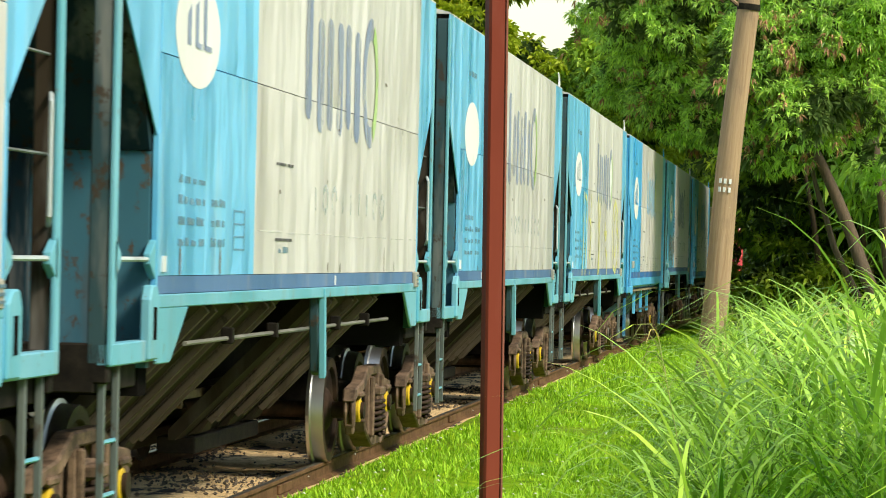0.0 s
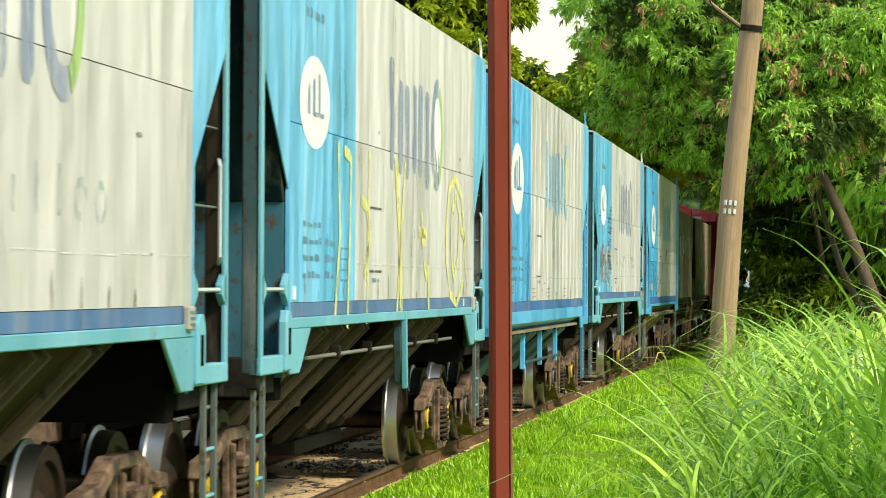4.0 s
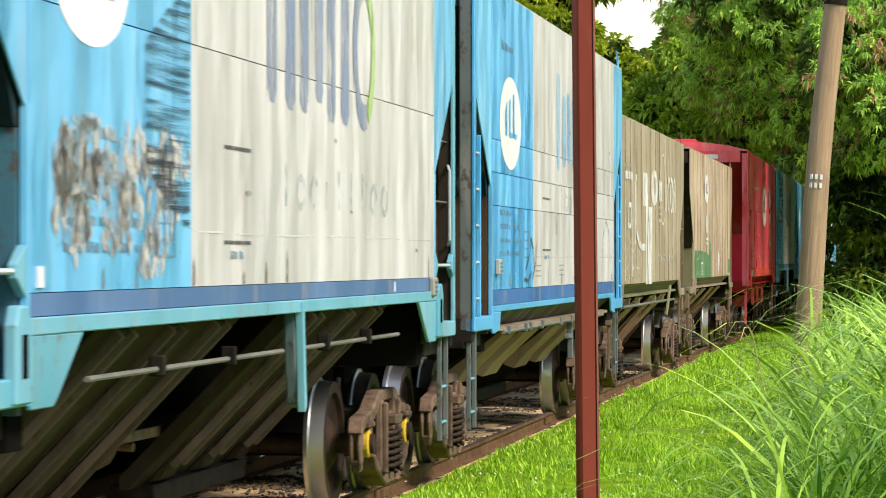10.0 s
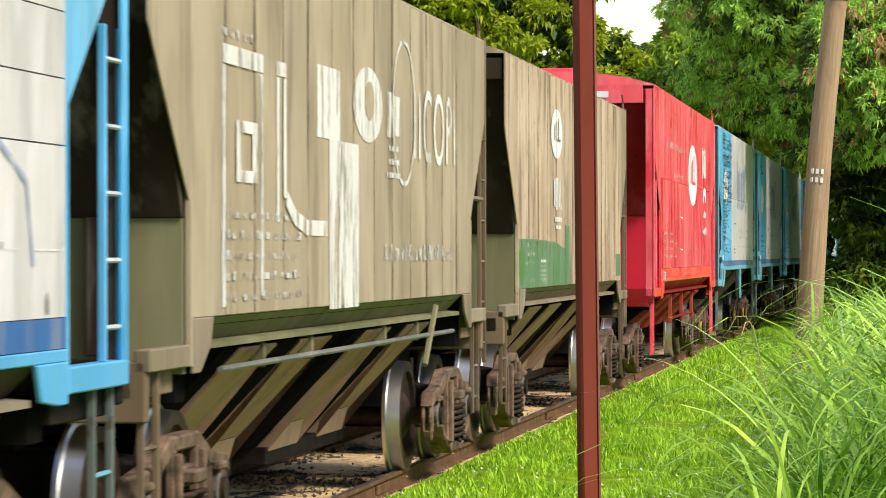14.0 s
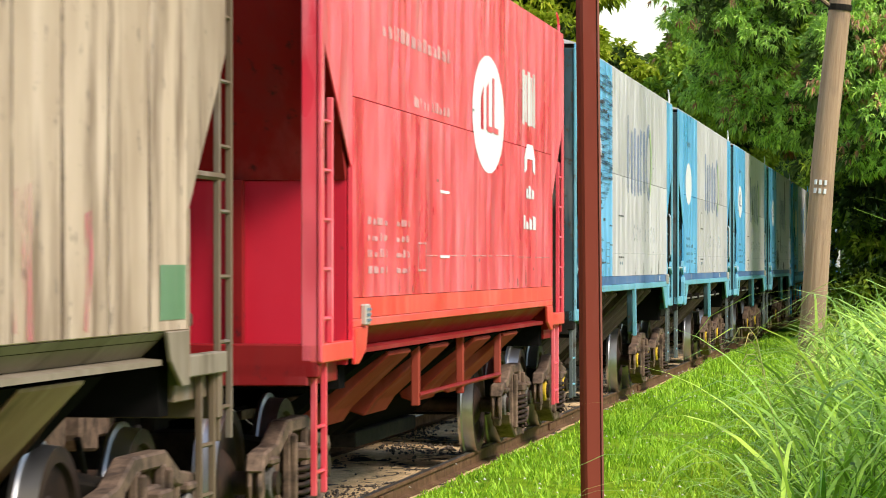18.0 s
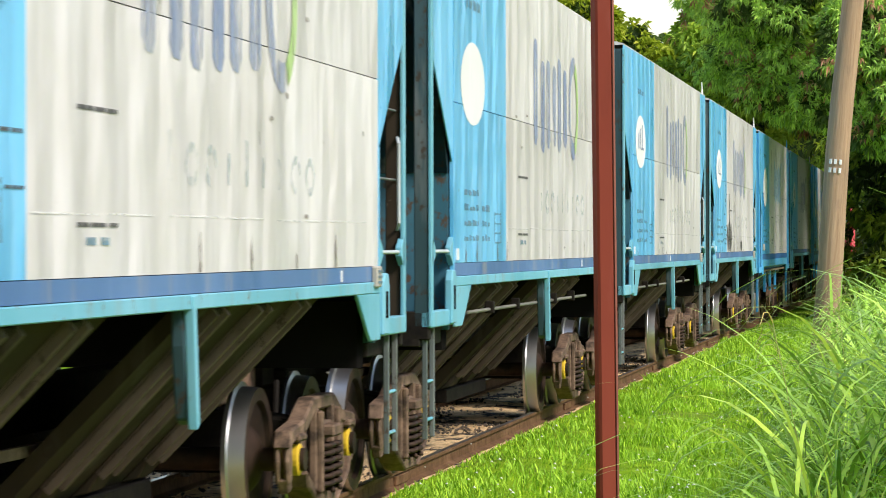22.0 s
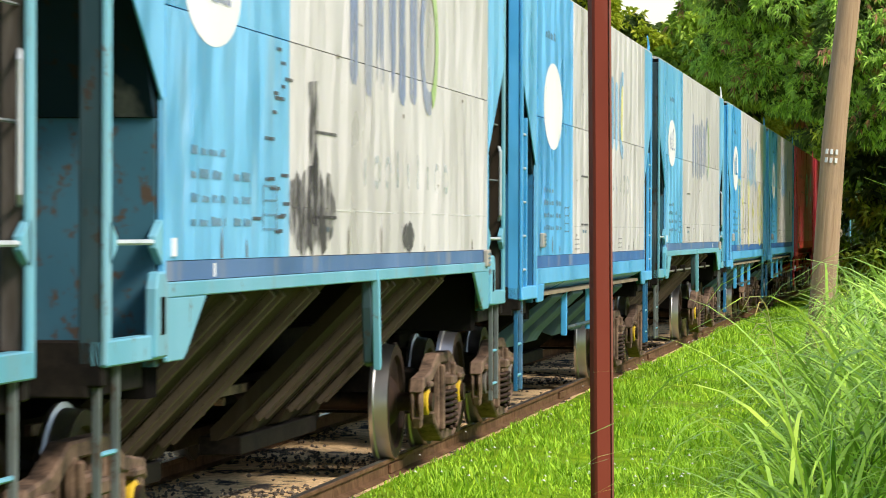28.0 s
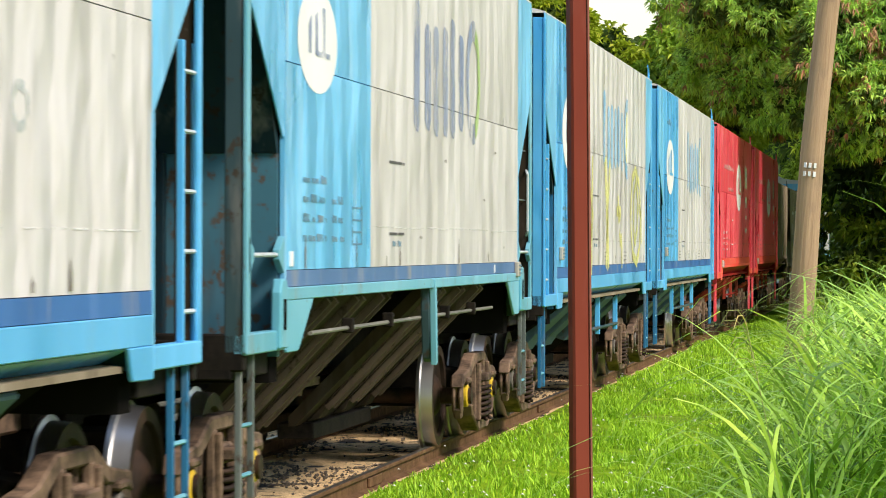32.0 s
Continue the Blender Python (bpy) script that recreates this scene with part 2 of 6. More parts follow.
M["white_rod"] = painted("white_rod_paint", (0.72, 0.72, 0.70), (0.80, 0.80, 0.78))
M["brace_steel"] = painted("pale_grey_brace_paint", (0.42, 0.48, 0.48), (0.55, 0.60, 0.60))
M["worn_white"] = painted("worn_white_spray_paint", (0.72, 0.70, 0.64), (0.80, 0.78, 0.72), streak=(0.5, 0.45, 0.36), spec=0.1, wear=(0.36, (2.2, 2.2, 0.45), 3.0, 0.92))
M["mark_dark"] = painted("faded_dark_marking_paint", (0.09, 0.21, 0.29), (0.16, 0.28, 0.36), wear=(0.38, (5, 5, 5), 6.0, 0.85))
M["mark_blue"] = painted("faded_blue_lettering_paint", (0.19, 0.255, 0.42), (0.29, 0.345, 0.47), streak=(0.44, 0.43, 0.42), streak_amt=0.6, streak_at=0.50, wear=(0.38, (3, 3, 0.5), 3.0, 0.85))
M["mark_light"] = painted("bright_light_blue_lettering_paint", (0.20, 0.46, 0.70), (0.34, 0.56, 0.72), streak=(0.45, 0.5, 0.5), streak_amt=0.5, streak_at=0.5, wear=(0.36, (3, 3, 0.5), 4.0, 0.92))
M["mark_green"] = painted("faded_green_lettering_paint", (0.32, 0.50, 0.14), (0.42, 0.56, 0.26), wear=(0.34, (3, 3, 0.6), 4.0))
M["mark_pink"] = painted("faded_pink_marking_paint", (0.72, 0.34, 0.33), (0.76, 0.44, 0.41), wear=(0.38, (3, 3, 0.6), 4.0, 0.9))
M["pink_smear"] = painted("pink_smear_paint", (0.62, 0.12, 0.15), (0.66, 0.22, 0.22), wear=(0.46, (4, 4, 0.4), 3.0, 0.8))
M["spray_yellow"] = plain("yellow_spray_paint", (0.72, 0.69, 0.26), 0.6, wear=(0.36, (3, 3, 1.0), 4.0, 0.9))
M["spray_green"] = plain("green_spray_paint", (0.07, 0.20, 0.05), 0.6)
M["scrape"] = painted("bare_scraped_patch", (0.55, 0.52, 0.47), (0.66, 0.62, 0.56), dirt=(0.12, 0.06, 0.035), dirt_at=0.52, wear=(0.44, (3, 3, 2), 2.5))
M["box_pale"] = painted("pale_box_paint", (0.34, 0.31, 0.25), (0.46, 0.43, 0.36))
M["seam_grime"] = plain("dark_seam_grime", (0.075, 0.052, 0.033), 0.85, spec=0.05, wear=(0.42, (4, 4, 0.5), 3.0, 0.4))
M["soot"] = plain("black_smudge", (0.09, 0.09, 0.085), 0.8, spec=0.1, wear=(0.34, (3, 3, 1.0), 4.0, 0.85))
M["smear"] = plain("black_smeared_paint", (0.06, 0.058, 0.055), 0.8, spec=0.1, wear=(0.40, (3.0, 3.0, 0.8), 3.0, 0.8))
M["scratch"] = plain("black_horizontal_scratches", (0.035, 0.045, 0.055), 0.8, spec=0.1, wear=(0.47, (0.35, 0.35, 17.0), 2.2, 0.8))
M["green_patch"] = painted("dull_green_paint", (0.10, 0.24, 0.11), (0.18, 0.32, 0.18), streak=(0.34, 0.36, 0.24), spec=0.1, wear=(0.30, (2, 2, 0.5), 2.5, 0.85))
M["chute_grey"] = painted("grimy_grey_chute_paint", (0.085, 0.10, 0.095), (0.145, 0.16, 0.15), spec=0.05, streak=(0.08, 0.075, 0.06), dirt_at=0.58, dirt=(0.06, 0.045, 0.03), rough=0.7)
# lighter red-brown that paints the highlight along the steel post's edge
M["post_edge"] = plain("highlight_red_brown_edge", (0.26, 0.09, 0.06), 0.7)
M["chute_tan"] = painted("dusty_tan_chute_paint", (0.29, 0.18, 0.11), (0.41, 0.275, 0.175), spec=0.04, streak=(0.12, 0.085, 0.05), rough=0.8)
M["lip_tan"] = painted("dusty_brown_lip_paint", (0.20, 0.16, 0.105), (0.29, 0.24, 0.17), spec=0.05, streak=(0.10, 0.075, 0.05), rough=0.8)
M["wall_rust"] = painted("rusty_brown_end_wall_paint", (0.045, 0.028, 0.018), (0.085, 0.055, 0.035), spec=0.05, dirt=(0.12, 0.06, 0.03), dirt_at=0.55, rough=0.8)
M["rod_grey"] = painted("pale_grey_rod_paint", (0.13, 0.125, 0.105), (0.20, 0.19, 0.16), spec=0.1)
M["step_brown"] = painted("dirty_brown_step_paint", (0.13, 0.09, 0.055), (0.20, 0.145, 0.09), spec=0.08, rough=0.8)
M["step_steel"] = painted("grimy_grey_step_paint", (0.09, 0.11, 0.105), (0.14, 0.16, 0.15), dirt=(0.07, 0.045, 0.03), dirt_at=0.55)
# brown and blue with the shade of car ends and undersides in the colour
M["inner_brown"] = painted("shaded_brown_paint", (0.03, 0.022, 0.015), (0.05, 0.038, 0.026), spec=0.05)
M["inner_dark"] = painted("shaded_inner_blue_paint", (0.008, 0.020, 0.027), (0.015, 0.036, 0.046), spec=0.05, dirt=(0.03, 0.02, 0.013), dirt_at=0.56)
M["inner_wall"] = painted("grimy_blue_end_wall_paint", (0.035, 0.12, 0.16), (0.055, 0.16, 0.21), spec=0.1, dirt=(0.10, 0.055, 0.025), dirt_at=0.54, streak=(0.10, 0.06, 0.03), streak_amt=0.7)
# black that puts the shade of gaps, slots and undersides into the colour
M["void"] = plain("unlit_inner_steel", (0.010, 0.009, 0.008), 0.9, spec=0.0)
M["post"] = painted("red_brown_post_paint", (0.18, 0.033, 0.018), (0.235, 0.05, 0.027), spec=0.12, streak=(0.06, 0.014, 0.009), dirt=(0.22, 0.07, 0.045), dirt_at=0.72, rough=0.7)


def wood_material(name, a, c):
    m, nt, b = base_material(name, 0.85)
    g = noise_tex(nt, object_vec(nt, (9, 9, 0.35)), 3.0, 8, 0.7)
    col = ramp(nt, g, [(0.3, a), (0.7, c)])
    k = noise_tex(nt, object_vec(nt, (1.5, 1.5, 0.8)), 2.0, 5)
    col = mixc(nt, ramp(nt, k, [(0.55, (0, 0, 0)), (0.75, (0.5,) * 3)]), col, (0.12, 0.09, 0.07))
    nt.links.new(col, b.inputs["Base Color"])
    bump(nt, b, g, 0.6, 0.02)
    return m


M["pole_wood"] = wood_material("weathered_pole_wood", (0.27, 0.165, 0.09), (0.45, 0.30, 0.18))
M["sleeper"] = wood_material("dark_sleeper_wood", (0.04, 0.03, 0.022), (0.10, 0.075, 0.055))
M["bark"] = wood_material("dark_bark", (0.06, 0.040, 0.026), (0.15, 0.10, 0.062))


def leaf_material(name, a, c, sheen=0.35, rough=0.5, gloss=0.2, even=0.6):
    """Thin leaves that let light through, a little different from one to the next."""
    m, nt, b = base_material(name, rough)
    b.inputs["Specular IOR Level"].default_value = gloss
    geo = nt.nodes.new("ShaderNodeNewGeometry")
    col = ramp(nt, geo.outputs["Random Per Island"], [(0.0, a), (0.5, tuple((x + y) / 2 for x, y in zip(a, c))), (0.85, c), (1.0, (min(1, c[0] * 1.5), c[1] * 1.2, c[2]))])
    big = noise_tex(nt, object_vec(nt, jitter=False), 1.1, 4)
    col = mixc(nt, ramp(nt, big, [(0.35, (0, 0, 0)), (0.7, (even,) * 3)]), col, tuple(min(1, x * 1.25) for x in c))
    nt.links.new(col, b.inputs["Base Color"])
    tr = nt.nodes.new("ShaderNodeBsdfTranslucent")
    nt.links.new(col, tr.inputs["Color"])
    mx = nt.nodes.new("ShaderNodeMixShader")
    mx.inputs[0].default_value = sheen
    nt.links.new(b.outputs[0], mx.inputs[1])
    nt.links.new(tr.outputs[0], mx.inputs[2])
    nt.links.new(mx.outputs[0], nt.nodes["Material Output"].inputs["Surface"])
    return m


M["leaf_deep"] = leaf_material("deep_green_leaves", (0.06, 0.19, 0.03), (0.54, 0.80, 0.15), 0.4, 0.4, 0.5)
# dark greens that stand for shade deep in the crowns
M["leaf_shade"] = leaf_material("shade_dark_inner_leaves", (0.02, 0.035, 0.012), (0.12, 0.19, 0.05), 0.3, 0.8, 0.05)
M["leaf_mid"] = leaf_material("mid_green_leaves", (0.06, 0.16, 0.014), (0.46, 0.64, 0.08), 0.25)
M["leaf_bright"] = leaf_material("yellow_green_leaves", (0.20, 0.30, 0.012), (0.48, 0.56, 0.05), 0.45)
M["leaf_dry"] = leaf_material("dry_brown_pods", (0.24, 0.11, 0.05), (0.52, 0.29, 0.16), 0.2)
M["lawn"] = leaf_material("lawn_grass_blades", (0.08, 0.24, 0.008), (0.42, 0.68, 0.05), 0.3)
M["tall"] = leaf_material("tall_grass_blades", (0.045, 0.18, 0.008), (0.58, 0.90, 0.14), 0.3, 0.38, 0.45, 0.25)
# greens kept below the deep leaves', to put understory shade into the colour
M["leaf_under"] = leaf_material("shade_toned_undergrowth_leaves", (0.045, 0.11, 0.012), (0.44, 0.60, 0.07), 0.4)
M["plume"] = leaf_material("grass_seed_plumes", (0.40, 0.42, 0.14), (0.62, 0.62, 0.28), 0.5)
M["flower"] = plain("small_white_flowers", (0.62, 0.62, 0.52), 0.8)


def ground_material():
    m, nt, b = base_material("grassy_soil", 0.95)
    b.inputs["Specular IOR Level"].default_value = 0.05
    n1 = noise_tex(nt, object_vec(nt, jitter=False), 3.0, 8, 0.7)
    n2 = noise_tex(nt, object_vec(nt, jitter=False), 0.35, 4)
    c = ramp(nt, n1, [(0.3, (0.07, 0.14, 0.008)), (0.55, (0.19, 0.33, 0.012)), (0.75, (0.36, 0.46, 0.03))])
    c = mixc(nt, ramp(nt, n2, [(0.5, (0, 0, 0)), (0.75, (0.5,) * 3)]), c, (0.10, 0.09, 0.035))
    nt.links.new(c, b.inputs["Base Color"])
    bump(nt, b, n1, 0.6, 0.05)
    return m


def bed_material():
    """Track bed: spilled grain and sandy dirt over dark oily ballast."""
    m, nt, b = base_material("track_bed", 0.95)
    b.inputs["Specular IOR Level"].default_value = 0.05
    v = object_vec(nt, jitter=False)
    n1 = noise_tex(nt, v, 14.0, 8, 0.75)
    n2 = noise_tex(nt, object_vec(nt, (1.6, 0.8, 1), jitter=False), 1.5, 7, 0.72)
    pale = ramp(nt, n1, [(0.35, (0.48, 0.30, 0.14)), (0.6, (0.92, 0.66, 0.36))])
    dark = ramp(nt, n1, [(0.35, (0.018, 0.017, 0.016)), (0.65, (0.09, 0.08, 0.07))])
    c = mixc(nt, ramp(nt, n2, [(0.53, (0, 0, 0)), (0.57, (1, 1, 1))]), pale, dark)
    nt.links.new(c, b.inputs["Base Color"])
    bump(nt, b, n1, 0.8, 0.04)
    return m


M["ground"] = ground_material()
M["bed"] = bed_material()
M["stone"] = rusty("ballast_stone", (0.03, 0.026, 0.022), (0.32, 0.25, 0.18), 0.9, 0.0, 20)


# ---- mesh building ----
class Geo:
    """Collects vertices and faces of one mesh."""

    def __init__(self):
        self.v, self.f = [], []

    def add(self, verts, faces):
        n = len(self.v)
        self.v += [tuple(p) for p in verts]
        self.f += [tuple(i + n for i in fc) for fc in faces]
        return self

    def box(self, x0, x1, y0, y1, z0, z1):
        vs = [(x, y, z) for z in (z0, z1) for y in (y0, y1) for x in (x0, x1)]
        return self.add(vs, [(0, 2, 3, 1), (4, 5, 7, 6), (0, 1, 5, 4), (2, 6, 7, 3), (0, 4, 6, 2), (1, 3, 7, 5)])

    def prism(self, poly, x0, x1):
        """A polygon in (y, z), extruded from x0 to x1."""
        n = len(poly)
        vs = [(x0, y, z) for y, z in poly] + [(x1, y, z) for y, z in poly]
        fs = [tuple(range(n))[::-1], tuple(range(n, 2 * n))]
        fs += [(i, (i + 1) % n, n + (i + 1) % n, n + i) for i in range(n)]
        return self.add(vs, fs)

    def prism_y(self, poly, y0, y1):
        """A polygon in (x, z), extruded from y0 to y1."""
        n = len(poly)
        vs = [(x, y0, z) for x, z in poly] + [(x, y1, z) for x, z in poly]
        fs = [tuple(range(n)), tuple(range(n, 2 * n))[::-1]]
        fs += [(i, n + i, n + (i + 1) % n, (i + 1) % n) for i in range(n)]
        return self.add(vs, fs)

    def tube(self, pts, r, n=8, cap=True):
        """A round bar along pts; r is one radius or one per point."""
        pts = [Vector(p) for p in pts]
        rs = r if isinstance(r, (list, tuple)) else [r] * len(pts)
        vs, fs = [], []
        side = None
        for i, p in enumerate(pts):
            d = (pts[min(i + 1, len(pts) - 1)] - pts[max(i - 1, 0)]).normalized()
            if side is None:
                side = d.orthogonal().normalized()
            side = (side - d * side.dot(d)).normalized()
            up = d.cross(side)
            for k in range(n):
                a = 2 * math.pi * k / n
                vs.append(p + (side * math.cos(a) + up * math.sin(a)) * rs[i])
        for i in range(len(pts) - 1):
            for k in range(n):
                k2 = (k + 1) % n
                fs.append((i * n + k, i * n + k2, (i + 1) * n + k2, (i + 1) * n + k))
        if cap:
            fs.append(tuple(range(n))[::-1])
            fs.append(tuple((len(pts) - 1) * n + k for k in range(n)))
        return self.add(vs, fs)

    def lathe_x(self, prof, n=28, cx=0.0, cy=0.0, cz=0.0):
        """A profile of (x, radius) turned about the x axis."""
        vs, fs = [], []
        for x, r in prof:
            for k in range(n):
                a = 2 * math.pi * k / n
                vs.append((cx + x, cy + r * math.cos(a), cz + r * math.sin(a)))
        for i in range(len(prof) - 1):
            for k in range(n):
                k2 = (k + 1) % n
                fs.append((i * n + k, (i + 1) * n + k, (i + 1) * n + k2, i * n + k2))
        fs.append(tuple(range(n)))
        fs.append(tuple((len(prof) - 1) * n + k for k in range(n))[::-1])
        return self.add(vs, fs)

    def mesh(self, name, mats, bevel=0.0, smooth=False):
        me = bpy.data.meshes.new(name)
        me.from_pydata(self.v, [], self.f)
        bm = bmesh.new()
        bm.from_mesh(me)
        bmesh.ops.recalc_face_normals(bm, faces=bm.faces)
        if bevel:
            es = [e for e in bm.edges if len(e.link_faces) == 2 and e.calc_face_angle(0) > 0.6]
            bmesh.ops.bevel(bm, geom=es, offset=bevel, segments=1, affect="EDGES", clamp_overlap=True)
        for fc in bm.faces:
            fc.smooth = smooth
        bm.to_mesh(me)
        bm.free()
        for m in mats if isinstance(mats, (list, tuple)) else [mats]:
            me.materials.append(m)
        return me


# rows of tiny marks that stay joined
JOINED = {"rub_line", "grime_run", "old_letter", "inner_foliage", "writing", "load_table", "sign_bar", "white_block", "stencil_block", "dry_pod"}


def part(name, geo, material, parent, label="", bevel=0.0, smooth=False, at=None):
    """One mesh object under a thing or under a part."""
    me = geo if isinstance(geo, bpy.types.Mesh) else geo.mesh(name, material, bevel, smooth)
    ob = new(name, me)
    ob.parent = parent
    if at is not None:
        ob.matrix_local = at
    if label:
        ob["label"] = label
    if name in JOINED:
        ob["kind"] = "stuff"
    return ob


def thing(name, label, category, group="", kind="", m=None, mesh=None):
    ob = new(name, mesh)
    if m is not None:
        ob.matrix_basis = m
    return tagged(ob, label, category, group, kind)


HALF_TURN = pose(0, 0, 0, 0, 0, 180)


# ---- the hopper cars ----
HS = 5.735   # half the length of the side sheets; the bogies stand under their ends
HE = 6.86    # half the length over the corner posts
KNEE, APEX = 2.45, 3.32
RIB = 0.0   # depth of the pressed ribs


def rib_x(y, w, pitch=0.62, depth=RIB):
    """Distance of the corrugated sheet from the middle of the car at y."""
    if depth == 0:
        return w
    u = ((y + HS) / pitch) % 1.0
    if u < 0.16 or u > 0.84:
        return w - depth
    if u < 0.23:
        return w - depth + depth * (u - 0.16) / 0.07
    if u > 0.77:
        return w - depth + depth * (0.84 - u) / 0.07
    return w


def rib_stops(y0, y1, pitch=0.62):
    ys = {y0, y1}
    k = int((y0 + HS) / pitch) - 1
    while -HS + k * pitch < y1:
        for u in (0.16, 0.23, 0.77, 0.84):
            y = -HS + (k + u) * pitch
            if y0 < y < y1:
                ys.add(round(y, 4))
        k += 1
    return sorted(ys)


def sheet(y0, y1, z0, z1, w, pitch=0.62, depth=RIB):
    """A pressed side sheet with upright ribs, closed at the back."""
    ys = rib_stops(y0, y1, pitch)
    n = len(ys)
    vs = [(rib_x(y, w, pitch, depth), y, z0) for y in ys] + [(rib_x(y, w, pitch, depth), y, z1) for y in ys]
    b = w - depth - 0.03
    vs += [(b, y, z0) for y in ys] + [(b, y, z1) for y in ys]
    fs = []
    for i in range(n - 1):
        fs += [(i, i + 1, n + i + 1, n + i), (2 * n + i + 1, 2 * n + i, 3 * n + i, 3 * n + i + 1)]
        fs += [(n + i, n + i + 1, 3 * n + i + 1, 3 * n + i), (i + 1, i, 2 * n + i, 2 * n + i + 1)]
    fs += [(0, n, 3 * n, 2 * n), (n - 1, 3 * n - 1, 4 * n - 1, 2 * n - 1)]
    return Geo().add(vs, fs)


def decal(cols, w, pitch=0.62, depth=RIB, out=0.005):
    """Paint on a side sheet: columns of (y, low, high) that follow the ribs, a few millimetres proud."""
    g = Geo()
    full = []
    for (ya, la, ha), (yb, lb, hb) in zip(cols[:-1], cols[1:]):
        for y in rib_stops(ya, yb, pitch)[:-1]:
            k = (y - ya) / max(yb - ya, 1e-6)
            full.append((y, la + (lb - la) * k, ha + (hb - ha) * k))
    full.append(cols[-1])
    vs = []
    for y, lo, hi in full:
        x = rib_x(y, w, pitch, depth) + out
        vs += [(x, y, lo), (x, y, hi)]
    return g.add(vs, [(2 * i, 2 * i + 2, 2 * i + 3, 2 * i + 1) for i in range(len(full) - 1)])


def bars_decal(rects, w, pitch=0.62, depth=RIB):
    g = Geo()
    for y0, y1, z0, z1 in rects:
        d = decal([(y0, z0, z1), (y1, z0, z1)], w, pitch, depth)
        g.add(d.v, d.f)
    return g


def disc_decal(yc, zc, ry, rz, w, pitch=0.62, depth=RIB, n=28, out=0.005):
    cols = []
    for i in range(n + 1):
        a = math.pi * i / n
        h = rz * math.sin(a) + 1e-4
        cols.append((yc - ry * math.cos(a), zc - h, zc + h))
    return decal(cols, w, pitch, depth, out)


def stroke_decal(pts, width, w, pitch=0.62, depth=RIB, out=0.007):
    """A brush or spray stroke along (y, z) points."""
    g = Geo()
    dense = []
    for (ya, za), (yb, zb) in zip(pts[:-1], pts[1:]):
        n = max(2, int(abs(yb - ya) / 0.06) + 1)
        dense += [(ya + (yb - ya) * k / n, za + (zb - za) * k / n) for k in range(n)]
    dense.append(pts[-1])
    vs = []
    for i, (y, z) in enumerate(dense):
        y2, z2 = dense[min(i + 1, len(dense) - 1)]
        y1, z1 = dense[max(i - 1, 0)]
        d = Vector((y2 - y1, z2 - z1))
        d = d.normalized() if d.length > 1e-6 else Vector((1, 0))
        ny, nz = -d.y * width / 2, d.x * width / 2
        for s in (-1, 1):
            yy = y + s * ny
            vs.append((rib_x(yy, w, pitch, depth) + out, yy, z + s * nz))
    return g.add(vs, [(2 * i, 2 * i + 2, 2 * i + 3, 2 * i + 1) for i in range(len(dense) - 1)])


def ladder(x, y, z0, z1, width, n, along="y", r=0.013):
    """Two stiles and n rungs; the rungs lie along y or along x."""
    stiles, rungs = [], []
    for s in (0, width):
        p = (x, y + s) if along == "y" else (x - s, y)
        stiles.append(Geo().box(p[0] - 0.018, p[0] + 0.018, p[1] - 0.02, p[1] + 0.02, z0, z1))
    for k in range(n):
        z = z0 + (k + 0.5) * (z1 - z0) / n
        a = (x, y, z)
        b = (x, y + width, z) if along == "y" else (x - width, y, z)
        rungs.append(Geo().tube([a, b], r, 6))
    return stiles, rungs


# meshes shared by all bogies
def wheelset_mesh():
    g = Geo()
    prof = [(-0.075, 0.490), (-0.045, 0.495), (-0.035, 0.465), (0.07, 0.455), (0.07, 0.375), (0.035, 0.36), (0.01, 0.21), (0.055, 0.16), (0.085, 0.10), (0.085, 0.075)]
    mats = []
    for s in (1, -1):
        n0 = len(g.f)
        g.lathe_x([(s * (0.83 + x), r) for x, r in ([(-0.075, 0.10), (-0.06, 0.18), (-0.02, 0.22), (-0.05, 0.375), (-0.075, 0.38)] + prof)], 36)
        for i in range(n0, len(g.f)):
            ring = (i - n0) // 36
            mats.append(1 if ring in (5, 6, 7) else 0)
    n0 = len(g.f)
    g.tube([(-1.2, 0, 0), (1.2, 0, 0)], 0.075, 12)
    mats += [0] * (len(g.f) - n0)
    me = g.mesh("wheelset", [M["wheel"], M["tread"]], smooth=True)
    me.set_sharp_from_angle(angle=radians(32))
    for p, i in zip(me.polygons, mats):
        p.material_index = i
    return me


